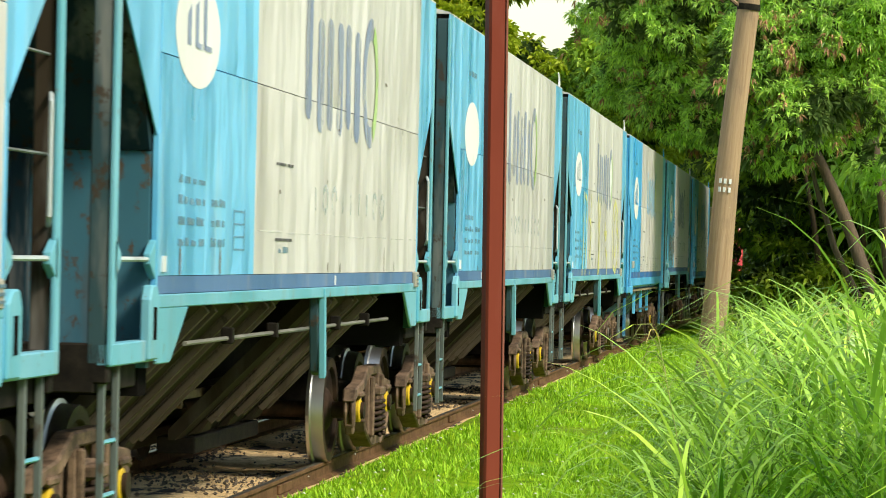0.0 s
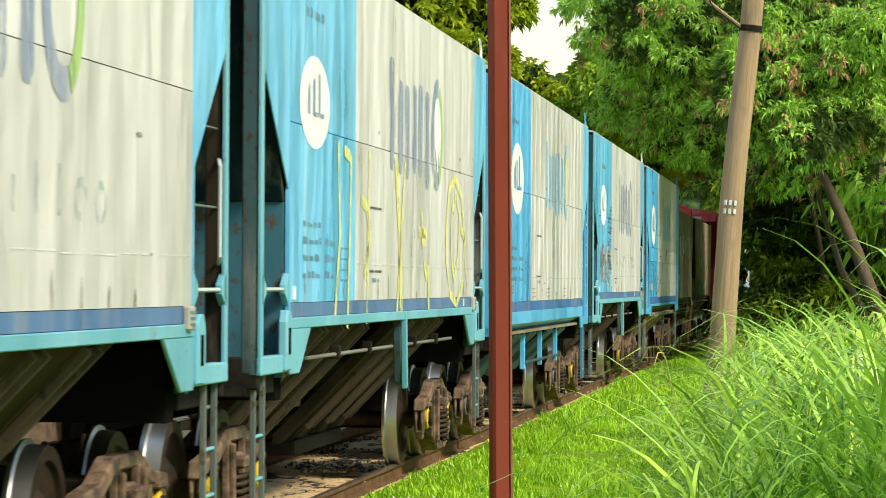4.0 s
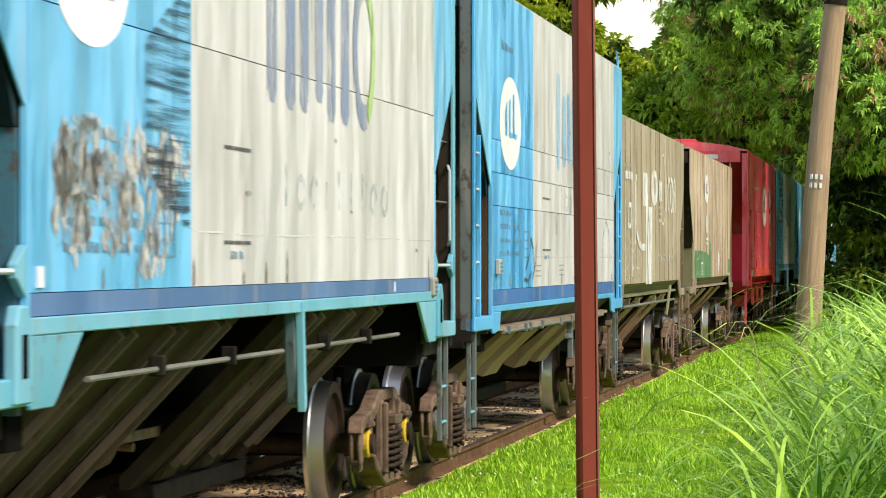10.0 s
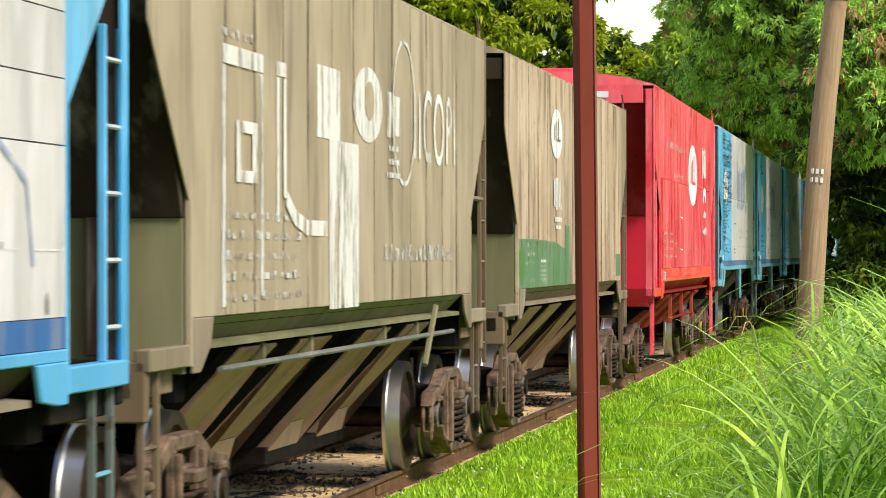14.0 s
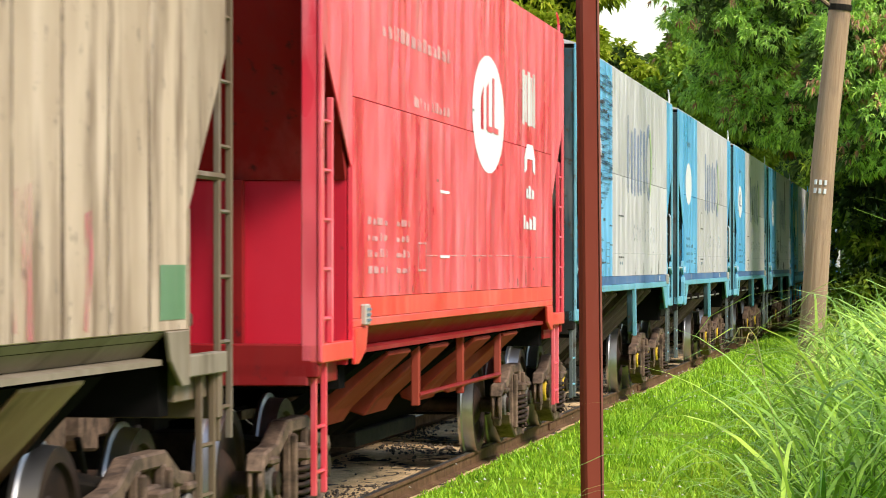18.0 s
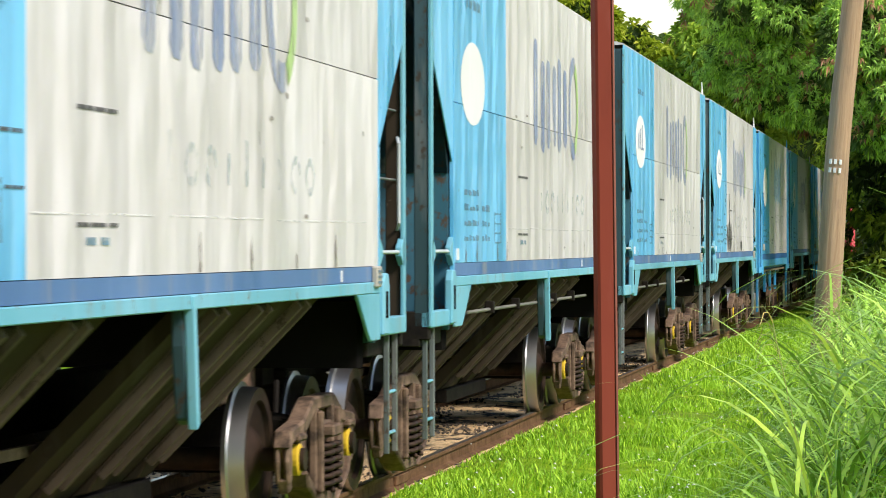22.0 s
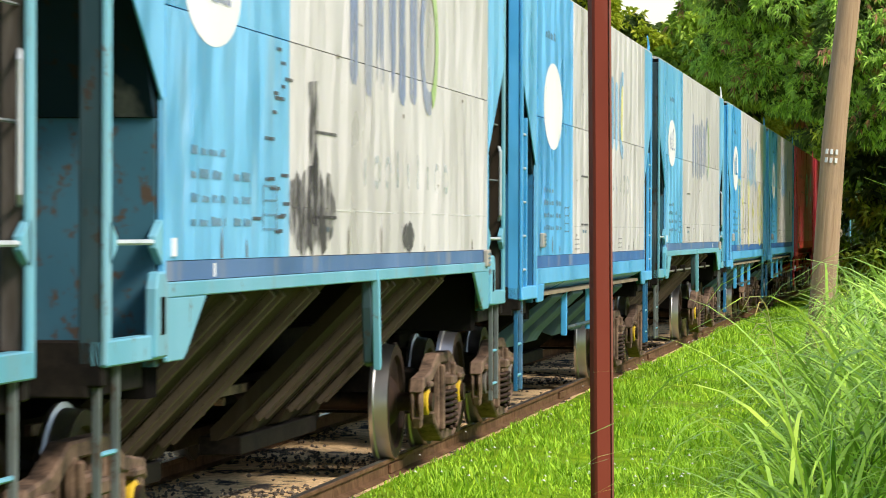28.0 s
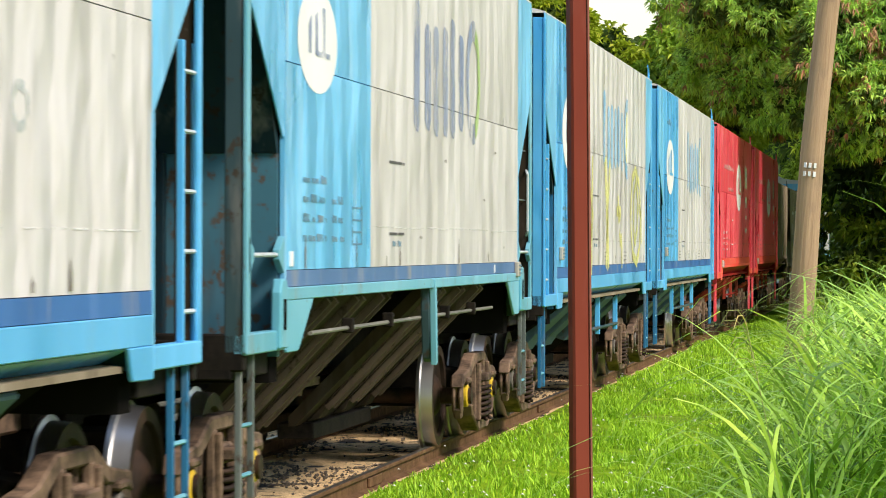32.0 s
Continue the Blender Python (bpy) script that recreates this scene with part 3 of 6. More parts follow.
def side_frame_mesh():
    """Cast side frame: top chord, sloping bottom chord, columns, jaws over the bearings."""
    t0, t1 = 1.04, 1.16
    g = Geo()
    g.prism([(-1.16, 0.50), (-1.10, 0.62), (-0.70, 0.66), (-0.36, 0.79), (0.36, 0.79), (0.70, 0.66), (1.10, 0.62), (1.16, 0.50),
             (0.98, 0.545), (0.62, 0.58), (0.30, 0.70), (-0.30, 0.70), (-0.62, 0.58), (-0.98, 0.545)], t0, t1)
    for s in (1, -1):
        for a, c in ((t0 + 0.01, t0 + 0.045), (t1 - 0.05, t1 - 0.015)):
            g.prism([(s * 1.10, 0.27), (s * 1.16, 0.42), (s * 1.13, 0.56), (s * 1.02, 0.57), (s * 1.02, 0.29)], a, c)
            g.prism([(s * 0.72, 0.30), (s * 0.66, 0.59), (s * 0.74, 0.59), (s * 0.78, 0.32)], a, c)
        g.prism([(s * 1.06, 0.21), (s * 1.12, 0.31), (s * 1.00, 0.31), (s * 0.98, 0.24)], t0 + 0.02, t1 - 0.025)
        g.prism([(s * 0.76, 0.34), (s * 0.70, 0.25), (s * 0.28, 0.09), (s * 0.28, 0.19), (s * 0.62, 0.34)], t0, t1)
        g.prism([(s * 0.25, 0.14), (s * 0.25, 0.72), (s * 0.32, 0.72), (s * 0.34, 0.18)], t0, t0 + 0.05)
        g.prism([(s * 0.25, 0.14), (s * 0.25, 0.72), (s * 0.32, 0.72), (s * 0.34, 0.18)], t1 - 0.05, t1 + 0.01)
        g.prism([(s * 0.88, 0.50), (s * 0.96, 0.58), (s * 0.80, 0.58)], t0, t1)
    g.box(t0 - 0.02, t1 + 0.02, -0.30, 0.30, 0.07, 0.17)
    g.box(t0 + 0.01, t1 + 0.015, -0.17, 0.17, 0.50, 0.62)
    # raised flanges round the chords, adapters over the bearings, spring seat lip
    for s in (1, -1):
        g.prism([(s * 0.76, 0.345), (s * 0.70, 0.255), (s * 0.28, 0.095), (s * 0.28, 0.065), (s * 0.72, 0.225), (s * 0.79, 0.33)], t0 - 0.02, t1 + 0.035)
        g.box(t0 - 0.01, t1 + 0.03, s * 0.875 - 0.11, s * 0.875 + 0.11, 0.535, 0.585)
        g.box(t1, t1 + 0.05, s * 0.30 - 0.02, s * 0.30 + 0.02, 0.16, 0.70)
    g.box(t1, t1 + 0.09, -0.14, 0.14, 0.52, 0.60)
    return g.mesh("side_frame", M["cast"], 0.014)


def spring_mesh():
    pts = []
    turns, n = 6, 11
    for i in range(turns * n + 1):
        a = 2 * math.pi * i / n
        pts.append((0.088 * math.cos(a), 0.088 * math.sin(a), 0.17 + 0.30 * i / (turns * n)))
    return Geo().tube(pts, 0.019, 6).mesh("spring", M["wheel"], smooth=True)


def cap_mesh(mat):
    return Geo().lathe_x([(1.10, 0.10), (1.160, 0.105), (1.166, 0.098), (1.170, 0.088), (1.172, 0.05), (1.18, 0.045), (1.18, 0.02)], 18).mesh("bearing_cap", mat, smooth=False)


ME_WHEEL, ME_FRAME, ME_SPRING = wheelset_mesh(), side_frame_mesh(), spring_mesh()
ME_CAP = {"yellow": cap_mesh(M["yellow"]), "grey": cap_mesh(M["capgrey"])}


def bolster_mesh():
    g = Geo()
    g.prism_y([(-1.12, 0.46), (-0.6, 0.42), (0.6, 0.42), (1.12, 0.46), (1.12, 0.60), (0.6, 0.70), (-0.6, 0.70), (-1.12, 0.60)], -0.2, 0.2)
    g.box(-0.25, 0.25, -0.22, 0.22, 0.70, 0.84)
    for s in (1, -1):
        g.box(-0.95, 0.95, s * 0.42 - 0.05, s * 0.42 + 0.05, 0.30, 0.40)
        for t in (1, -1):
            g.prism_y([(t * 0.76, 0.30), (t * 0.90, 0.30), (t * 0.90, 0.50), (t * 0.76, 0.50)], s * 0.40, s * 0.46)
    return g.mesh("bogie", M["dark"], 0.015)


ME_BOLSTER = bolster_mesh()


BOGIE_Z, AXLE_Z = 0.07, 0.42   # the bogie over the plan's zero, and its axles over that


def add_bogie(car, y, caps):
    bogie = part("bogie", ME_BOLSTER, None, car, "rusty cast three-piece bogie", at=pose(0, y - 0.1, BOGIE_Z))
    for s in (0, 180):
        turn = pose(0, 0, 0, 0, 0, s)
        part("side_frame", ME_FRAME, None, bogie, at=turn)
        for dy in (-0.13, 0.13):
            part("spring", ME_SPRING, None, bogie, at=pose((1.15 if s == 0 else -1.15), dy, 0))
        for dy in (-0.875, 0.875):
            part("bearing_cap", ME_CAP[caps], None, bogie, ("yellow painted bearing cap" if caps == "yellow" else ""), at=pose(0, dy, AXLE_Z) @ turn)
    for dy in (-0.875, 0.875):
        part("wheelset", ME_WHEEL, None, bogie, "steel wheels with bright worn treads", at=pose(0, dy, AXLE_Z))
    return bogie


def add_coupler(car, s, mat):
    g = Geo()
    g.box(-0.12, 0.12, s * 6.55, s * 7.15, 0.78, 1.00)
    g.prism([(s * 7.05, 0.70), (s * 7.05, 1.08), (s * 7.40, 1.05), (s * 7.46, 0.95), (s * 7.46, 0.80), (s * 7.40, 0.72)], -0.17, 0.14)
    part("coupler", g, mat, car, bevel=0.02)
    hose = [(0.35, s * 6.9, 0.85), (0.37, s * 7.05, 0.55), (0.36, s * 7.25, 0.42), (0.34, s * 7.44, 0.55)]
    part("brake_hose", Geo().tube(hose, 0.022, 7), M["dark"], car)


def build_hopper(style, pal, caps, label, w=1.5, top=4.22, pitch=0.62, depth=RIB, seams=(2.945,), drop=0.0):
    """A covered grain hopper car at the origin, its near side towards +x.
    style 'open': deep side sills with hooks and ribbed slope sheets; 'lip': rolled lower lip and broad chutes; 'plank': narrow old car."""
    car = new("hopper_car")
    tagged(car, label, "train car", "hopper cars of the train")
    plank = style == "plank"
    zs0 = {"open": 1.71, "lip": 1.635 - drop, "plank": 1.50}[style]
    apex = APEX if not plank else 3.05
    knee = KNEE if not plank else 2.10
    hs = HS if not plank else 5.55
    he = HE if not plank else 6.55
    for turn in (Matrix.Identity(4), HALF_TURN):
        near = turn == Matrix.Identity(4)
        sg = 1 if near else -1
        # side sheets, in two courses
        runs = [(-hs, -2.68, pal["a"], "blue"), (-2.68, hs, pal["b"], "grey")] if pal["a"] is not pal["b"] and near else [(-hs, hs, pal["b"], "")]
        for y0, y1, mat, tint in runs:
            levels = [zs0 - 0.0035, *seams, top + 0.0035]
            for z0, z1 in [(a + 0.0035, c - 0.0035) for a, c in zip(levels[:-1], levels[1:])]:
                if plank:
                    k = 13
                    for i in range(k):
                        a = y0 + (y1 - y0) * i / k
                        c = y0 + (y1 - y0) * (i + 1) / k
                        if abs(z0 - zs0) < 0.001:
                            g = Geo().box(w - 0.05, w - 0.006 * (i % 2), a + 0.005, c - 0.005, zs0, top)
                            part("side_panel", g, mat, car, at=turn, bevel=0.006)
                            if near and i:
                                part("panel_seam", Geo().box(w - 0.004, w + 0.003, a - 0.018, a + 0.018, zs0 + 0.01, top - 0.01), M["seam_grime"], car)
                else:
                    part("side_sheet", sheet(y0, y1, z0, z1, w, pitch, depth), mat, car, at=turn)
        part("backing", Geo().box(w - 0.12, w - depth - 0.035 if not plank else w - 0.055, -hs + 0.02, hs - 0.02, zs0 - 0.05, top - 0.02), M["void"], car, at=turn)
        # sheets over the end slopes
        for s in (1, -1):
            poly = [(s * (hs + 0.004), knee), (s * (hs + 0.004), top), (s * he, top), (s * he, apex)]
            part("end_gusset", Geo().prism(poly, w - 0.016, w - 0.004), pal["end"], car, at=turn, bevel=0.002)
            # upright edge of the side sheet below the knee
            part("side_stanchion", Geo().box(w - 0.025, w + 0.004, min(s * hs, s * (hs + 0.05)), max(s * hs, s * (hs + 0.05)), 1.24, knee + 0.05), pal["end"], car, at=turn)
            if not plank:
                # dark post colours put the shade of the end opening into the paint
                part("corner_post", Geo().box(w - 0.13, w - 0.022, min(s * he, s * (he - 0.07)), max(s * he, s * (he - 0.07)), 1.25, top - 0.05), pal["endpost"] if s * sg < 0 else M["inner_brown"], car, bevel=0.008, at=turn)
                part("post_edge", Geo().box(w - 0.022, w + 0.002, min(s * (he + 0.01), s * (he - 0.09)), max(s * (he + 0.01), s * (he - 0.09)), 1.25, top - 0.05), pal["post"], car, bevel=0.004, at=turn)
            part("end_sill", Geo().box(w - 0.08, w + 0.006, min(s * (hs + 0.05), s * he), max(s * (hs + 0.05), s * he), 1.24, 1.36), pal["sill"], car, at=turn, bevel=0.008)
        # lower edge
        if style == "open":
            part("stripe", Geo().box(w - 0.06, w + 0.004, -hs, hs, 1.61, 1.706), pal["stripe"], car, at=turn)
            part("side_sill", Geo().box(w - 0.09, w + 0.018, -hs, hs, 1.53, 1.606), pal["sill"], car, at=turn, bevel=0.006)
            for s in (1, -1):
                hook = [(s * hs, 1.53), (s * hs, 1.22), (s * (hs - 0.34), 1.22), (s * (hs - 0.42), 1.26), (s * (hs - 0.85), 1.53)]
                part("sill_hook", Geo().prism(hook, w - 0.012, w + 0.014), pal["sill"], car, at=turn, bevel=0.006)
                lug = [(s * (hs + 0.05), 1.25), (s * (hs + 0.05), 1.60), (s * (hs + 0.12), 1.66), (s * (hs + 0.24), 1.66), (s * (hs + 0.29), 1.58), (s * (hs + 0.29), 1.25)]
                part("jacking_lug", Geo().prism(lug, w - 0.03, w + 0.03), pal["sill"], car, at=turn, bevel=0.01)
                part("lug_slot", Geo().box(w + 0.028, w + 0.034, min(s * (hs + 0.13), s * (hs + 0.21)), max(s * (hs + 0.13), s * (hs + 0.21)), 1.36, 1.54), M["void"], car, at=turn)
                # brace with lozenge ends across the opening
                g = Geo().tube([(w - 0.02, s * (hs + 0.06), 1.80), (w - 0.02, s * (he - 0.06), 1.80)], 0.014, 6)
                part("end_brace", g, M["brace_steel"], car, at=turn)
                for yy, d in ((s * (hs + 0.05), s), (s * (he - 0.05), -s)):
                    part("brace_plate", Geo().prism([(yy, 1.69), (yy, 1.91), (yy + d * 0.14, 1.83), (yy + d * 0.14, 1.77)], w - 0.04, w + 0.002), pal["sill"], car, at=turn, bevel=0.004)
            bracket = [(0.22, 1.55), (0.22, 1.35), (0.30, 0.98), (0.38, 0.95), (0.44, 1.0), (0.48, 1.35), (0.52, 1.55)]
            part("door_bracket", Geo().prism(bracket, w - 0.09, w - 0.02), M["teal_dark"], car, at=turn, bevel=0.01)
            part("bracket_flange", Geo().prism([(0.20, 1.60), (0.26, 1.60), (0.34, 0.96), (0.29, 0.93)], w - 0.02, w + 0.03), pal["sill"], car, at=turn, bevel=0.006)
        else:
            zl = zs0
            if style == "lip":
                tall = pal["under"] is M["sky_blue"]
                d1, d2 = (0.115, 0.27) if tall else (0.135, 0.195)
                part("stripe", Geo().box(w - 0.06, w + 0.004, -hs, hs, zs0 - d1, zs0 - 0.004), pal["stripe"], car, at=turn)
                part("side_sill", Geo().box(w - 0.06, w + 0.01, -hs, hs, zs0 - d2, zs0 - d1 - 0.004), pal["sill"], car, at=turn, bevel=0.006)
                zl = zs0 - d2
            ld = 0.075 if pal["under"] is M["sky_blue"] else 0.137
            part("lower_lip", Geo().prism_y([(w - 0.01, zl - 0.004), (w - 0.15, zl - ld), (w - 0.20, zl - ld - 0.013), (w - 0.08, zl - 0.004)], -hs + 0.42, hs - 0.42), pal["under"], car, at=turn)
            part("lip_edge", Geo().prism_y([(w - 0.15, zl - ld - 0.003), (w - 0.04, zl - ld - 0.012), (w - 0.04, zl - ld - 0.043), (w - 0.20, zl - ld - 0.033), (w - 0.20, zl - ld - 0.016)], -hs + 0.42, hs - 0.42), pal["lip"], car, at=turn)
            for s in (1, -1):
                hook = [(s * hs, zl), (s * hs, 1.20), (s * (hs - 0.16), 1.20), (s * (hs - 0.42), zl - 0.16), (s * (hs - 0.5), zl)]
                part("sill_hook", Geo().prism(hook, w - 0.012, w + 0.014), pal["sill"], car, at=turn, bevel=0.006)
        # ladders: on the near side at the trailing end, and beside the corner post at the leading end
        if style == "lip":
            for s, yy in ((1, HE - 0.40), (-1, -HE + 0.06)):
                st, ru = ladder(w - 0.02, yy, 1.36, 2.9, 0.34, 5)
                for g in st:
                    part("ladder_stile", g, pal["post"], car, at=turn, bevel=0.004)
                for g in ru:
                    part("ladder_rung", g, M["brace_steel"] if pal["b"] is not M["red"] else pal["post"], car, at=turn)
        elif plank:
            for s, yy in ((1, he - 0.02),):
                st, ru = ladder(w - 0.05, yy, 0.85, top + 0.05, 0.32, 8)
                for g in st:
                    part("ladder_stile", g, pal["post"], car, at=turn, bevel=0.004)
                for g in ru:
                    part("ladder_rung", g, pal["post"], car, at=turn)
                part("end_rail", Geo().tube([(w - 0.05, s * (hs + 0.05), 2.35), (w - 0.05, s * (he + 0.1), 2.35)], 0.025, 6), pal["post"], car, at=turn)
        else:
            g = Geo().tube([(w - 0.05, HE - 0.05, 1.95), (w - 0.02, HE - 0.16, 2.0), (w - 0.02, HE - 0.16, 2.55), (w - 0.05, HE - 0.05, 2.6)], 0.013, 6)
            part("grab_rail", g, M["brace_steel"], car, at=turn)
            for zz in (2.3, 2.78):
                part("end_rung", Geo().tube([(w - 0.06, HS + 0.05, zz), (w - 0.06, HE - 0.06, zz)], 0.009, 6), M["step_steel"], car, at=turn)
        # hanging steps below the ends
        for s, yy in ((1, he - 0.45), (-1, -he + 0.06)):
            st, ru = ladder(w - 0.06, yy, 0.42, 1.26, 0.34, 3)
            for g in st:
                part("step_stile", g, pal["step"], car, at=turn, bevel=0.004)
            for g in ru[:2]:
                part("step_rung", g, M["teal"] if not plank and pal["b"] is not M["red"] else pal["step"], car, at=turn)
        # slope sheets under the body
        zt = {"open": 1.52, "lip": 1.24, "plank": 1.30}[style]
        for b0, b1 in ((-4.25, -1.0), (0.75, 4.15)) if style == "open" else ((-4.25, -0.35), (0.25, 4.15)):
            inner = 0.32
            xo = w - 0.10
            poly = [(xo, zt), (inner, 0.42), (inner - 0.05, 0.42), (inner - 0.05, 0.50), (xo - 0.12, zt)]
            # the sheet's near-black colour stands for shade between the chutes
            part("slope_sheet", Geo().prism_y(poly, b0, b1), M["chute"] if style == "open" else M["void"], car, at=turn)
            n = {"open": 3, "lip": 2, "plank": 2}[style]
            rw = {"open": 0.34, "lip": 1.0, "plank": 1.15}[style]
            th = 0.09 if style == "open" else 0.05
            for i in range(n):
                y = b0 + (b1 - b0) * (i + 0.5) / n
                nx, nz = 0.69 * th, -0.72 * th
                if style == "lip":
                    q = [(xo, zt), (xo + 0.02, zt - 0.03), (0.98, 0.80), (0.90, 0.68), (0.78, 0.72), (0.76, 0.80)]
                    part("chute_rib", Geo().prism_y(q, y - rw / 2, y + rw / 2), pal["rib"], car, at=turn, bevel=0.01)
                    continue
                q = [(xo, zt), (xo + nx * 0.2, zt - 0.02), (inner + nx + 0.12, 0.42 + nz + 0.20), (inner + nx + 0.06, 0.40 + (0.06 if style == "open" else -0.02)), (inner, 0.42)]
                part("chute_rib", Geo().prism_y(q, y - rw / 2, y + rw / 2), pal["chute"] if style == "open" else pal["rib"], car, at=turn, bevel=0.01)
                # pale strips paint the lit edges of the darkened ribs
                if style == "open":
                    e = [(x + 0.022, z - 0.022) for x, z in q[:3]] + [(x - 0.02, z + 0.02) for x, z in q[2::-1]]
                    for ye in (y - rw / 2, y + rw / 2 - 0.07):
                        part("rib_edge", Geo().prism_y(e, ye, ye + 0.07), pal["rib"], car, at=turn)
            part("outlet_frame", Geo().box(0.12, inner + 0.10, b0 + 0.3, b1 - 0.3, 0.30, 0.43), M["dark"], car, at=turn, bevel=0.01)
        # brake and door rods
        red = style == "lip" and len(seams) == 1
        zr = {"open": 1.30, "lip": 0.86 if red else 1.19, "plank": 1.19}[style]
        ya, yb = (-2.2, 2.6) if red else (-4.6, 4.8)
        if style == "lip" and not red:
            for yy in (-4.3, -3.0, -2.6, -1.6, 0.1, 1.2, 2.6, 3.6):
                part("rod_coupling", Geo().box(w - 0.085, w - 0.02, yy - 0.05, yy + 0.05, zr - 0.035, zr + 0.05), M["chute_grey"], car, at=turn, bevel=0.008)
            part("rod_bracket", Geo().box(w - 0.16, w - 0.10, 1.9, 1.97, 0.75, 1.22), M["step_steel"], car, at=turn, bevel=0.006)
            part("rod_bracket", Geo().box(w - 0.16, w - 0.10, 1.55, 1.9, 0.98, 1.03), M["step_steel"], car, at=turn, bevel=0.006)
        if style == "lip" or pal["b"] is M["brown"]:
            part("door_rod", Geo().tube([(w - (0.12 if red else 0.05), ya, zr), (w - (0.12 if red else 0.05), yb, zr)], 0.02, 7), pal["rod"], car, at=turn)
        for yy in (-3.2, -1.6, 1.4, 3.0) if plank and pal["b"] is M["brown"] else ():
            part("rod_bearing", Geo().box(w - 0.17, w - 0.07, yy - 0.03, yy + 0.03, zr - 0.035, zr + 0.12), pal["lip"], car, at=turn, bevel=0.008)
        if red:
            for yy in (-2.2, 0.2, 2.6):
                part("rod_hanger", Geo().box(w - 0.17, w - 0.11, yy - 0.035, yy + 0.035, 0.78, 1.26), M["chute_red"] if pal["b"] is M["red"] else pal["post"], car, at=turn, bevel=0.006)
        if plank and pal["b"] is M["brown"]:
            part("diagonal_strut", Geo().tube([(w - 0.02, 3.6, 1.42), (w - 0.05, 3.2, 0.95)], 0.026, 6), pal["lip"], car, at=turn)
    # ends: slope sheet above, upright wall below, platform and end posts
    for s in (1, -1):
        zk = knee - 0.05
        slope = [(s * (he - 0.12), top - 0.25), (s * (hs + 0.10), zk), (s * (hs + 0.04), zk), (s * (hs + 0.04), zk + 0.2), (s * (he - 0.30), top - 0.05), (s * (he - 0.02), top - 0.05), (s * (he - 0.02), top - 0.25)]
        # the inner colour is darkened to stand for shade under the slope
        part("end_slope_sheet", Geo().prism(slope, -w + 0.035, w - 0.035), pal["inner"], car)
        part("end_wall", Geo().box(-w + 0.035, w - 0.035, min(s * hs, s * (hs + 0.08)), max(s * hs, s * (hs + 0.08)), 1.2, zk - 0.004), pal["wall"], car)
        for xx in (-0.75, 0.75):
            part("wall_stiffener", Geo().box(xx - 0.05, xx + 0.05, min(s * (hs + 0.084), s * (hs + 0.16)), max(s * (hs + 0.084), s * (hs + 0.16)), 1.3, zk), pal["inner"], car, bevel=0.006)
        part("end_platform", Geo().box(-w + 0.09, w - 0.09, min(s * (hs + 0.09), s * he), max(s * (hs + 0.09), s * he), 1.10, 1.24), pal["platform"], car, bevel=0.008)
        part("headstock", Geo().box(-w + 0.02, w - 0.02, min(s * (he - 0.10), s * he), max(s * (he - 0.10), s * he), 0.98 if plank else 1.15, 1.36 if not plank else 1.30), pal["platform"], car, bevel=0.01)
        if not plank:
            for xx in (-0.45, 0.45):
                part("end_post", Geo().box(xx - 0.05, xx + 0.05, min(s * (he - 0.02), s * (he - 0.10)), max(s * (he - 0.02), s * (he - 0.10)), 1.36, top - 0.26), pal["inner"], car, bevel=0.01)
            part("end_header", Geo().box(-w + 0.165, w - 0.165, min(s * he, s * (he - 0.05)), max(s * he, s * (he - 0.05)), top - 0.25, top + 0.02), pal["end"], car, bevel=0.006)
        part("brake_cylinder", Geo().lathe_x([(-0.3, 0.10), (-0.28, 0.13), (0.05, 0.13), (0.07, 0.10), (0.25, 0.04), (0.25, 0.02)], 14, 0.3, s * (hs + 0.55), 1.50), M["cast"], car)
        add_coupler(car, s * 1.0 if not plank else s * 0.965, M["cast"])
        add_bogie(car, s * HS if not plank else s * 5.2, caps)
    # roof: low arch with a long hatch
    rp = [(w - 0.004, top - 0.004), (w - 0.004, top + 0.012), (w * 0.72, top + 0.12), (w * 0.35, top + 0.19), (0, top + 0.21)]
    rp = rp + [(-x, z) for x, z in rp[-2::-1]]
    part("roof", Geo().prism_y(rp, -he, he), pal["roof"], car)
    part("roof_hatch", Geo().box(-0.32, 0.32, -he + 0.7, he - 0.7, top + 0.17, top + 0.29), pal["roof"], car, bevel=0.02)
    for s in (1,):
        g = Geo().tube([(w - 0.04, s * (he - 0.14), top - 0.02), (w - 0.04, s * (he - 0.12), top + 0.10), (w - 0.04, s * (he - 0.18), top + 0.17), (w - 0.04, s * (he - 0.30), top + 0.21)], [0.016, 0.015, 0.013, 0.009], 6)
        part("roof_stanchion", g, M["white_rod"] if style == "open" else pal["post"], car)
    # added black plates that stand for the shade under the car ends
    for s in (1, -1):
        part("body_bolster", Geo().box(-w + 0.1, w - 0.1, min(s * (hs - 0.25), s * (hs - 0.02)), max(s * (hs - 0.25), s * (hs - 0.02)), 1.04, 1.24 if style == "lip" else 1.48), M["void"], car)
    part("centre_sill", Geo().box(-0.16, 0.16, -6.5, 6.5, 0.80, 1.09), M["dark"], car)
    # brake gear
    part("air_reservoir", Geo().tube([(0.25, -0.20, 0.72), (0.25, 0.05, 0.72), (0.25, 0.20, 0.72)], 0.14, 12), M["cast"], car)
    for yy, zz in ((-0.75, 0.62), (-0.45, 0.85), (0.5, 0.7)):
        part("brake_rigging", Geo().tube([(-0.4, yy, zz), (0.1, yy + 0.05, zz + 0.02), (0.42, yy, zz)], 0.03, 7), M["cast"], car)
    part("brake_lever", Geo().prism([(-4.6, 0.78), (-4.6, 0.84), (4.6, 0.80), (4.6, 0.74)], 0.48, 0.52), M["cast"], car)
    return car


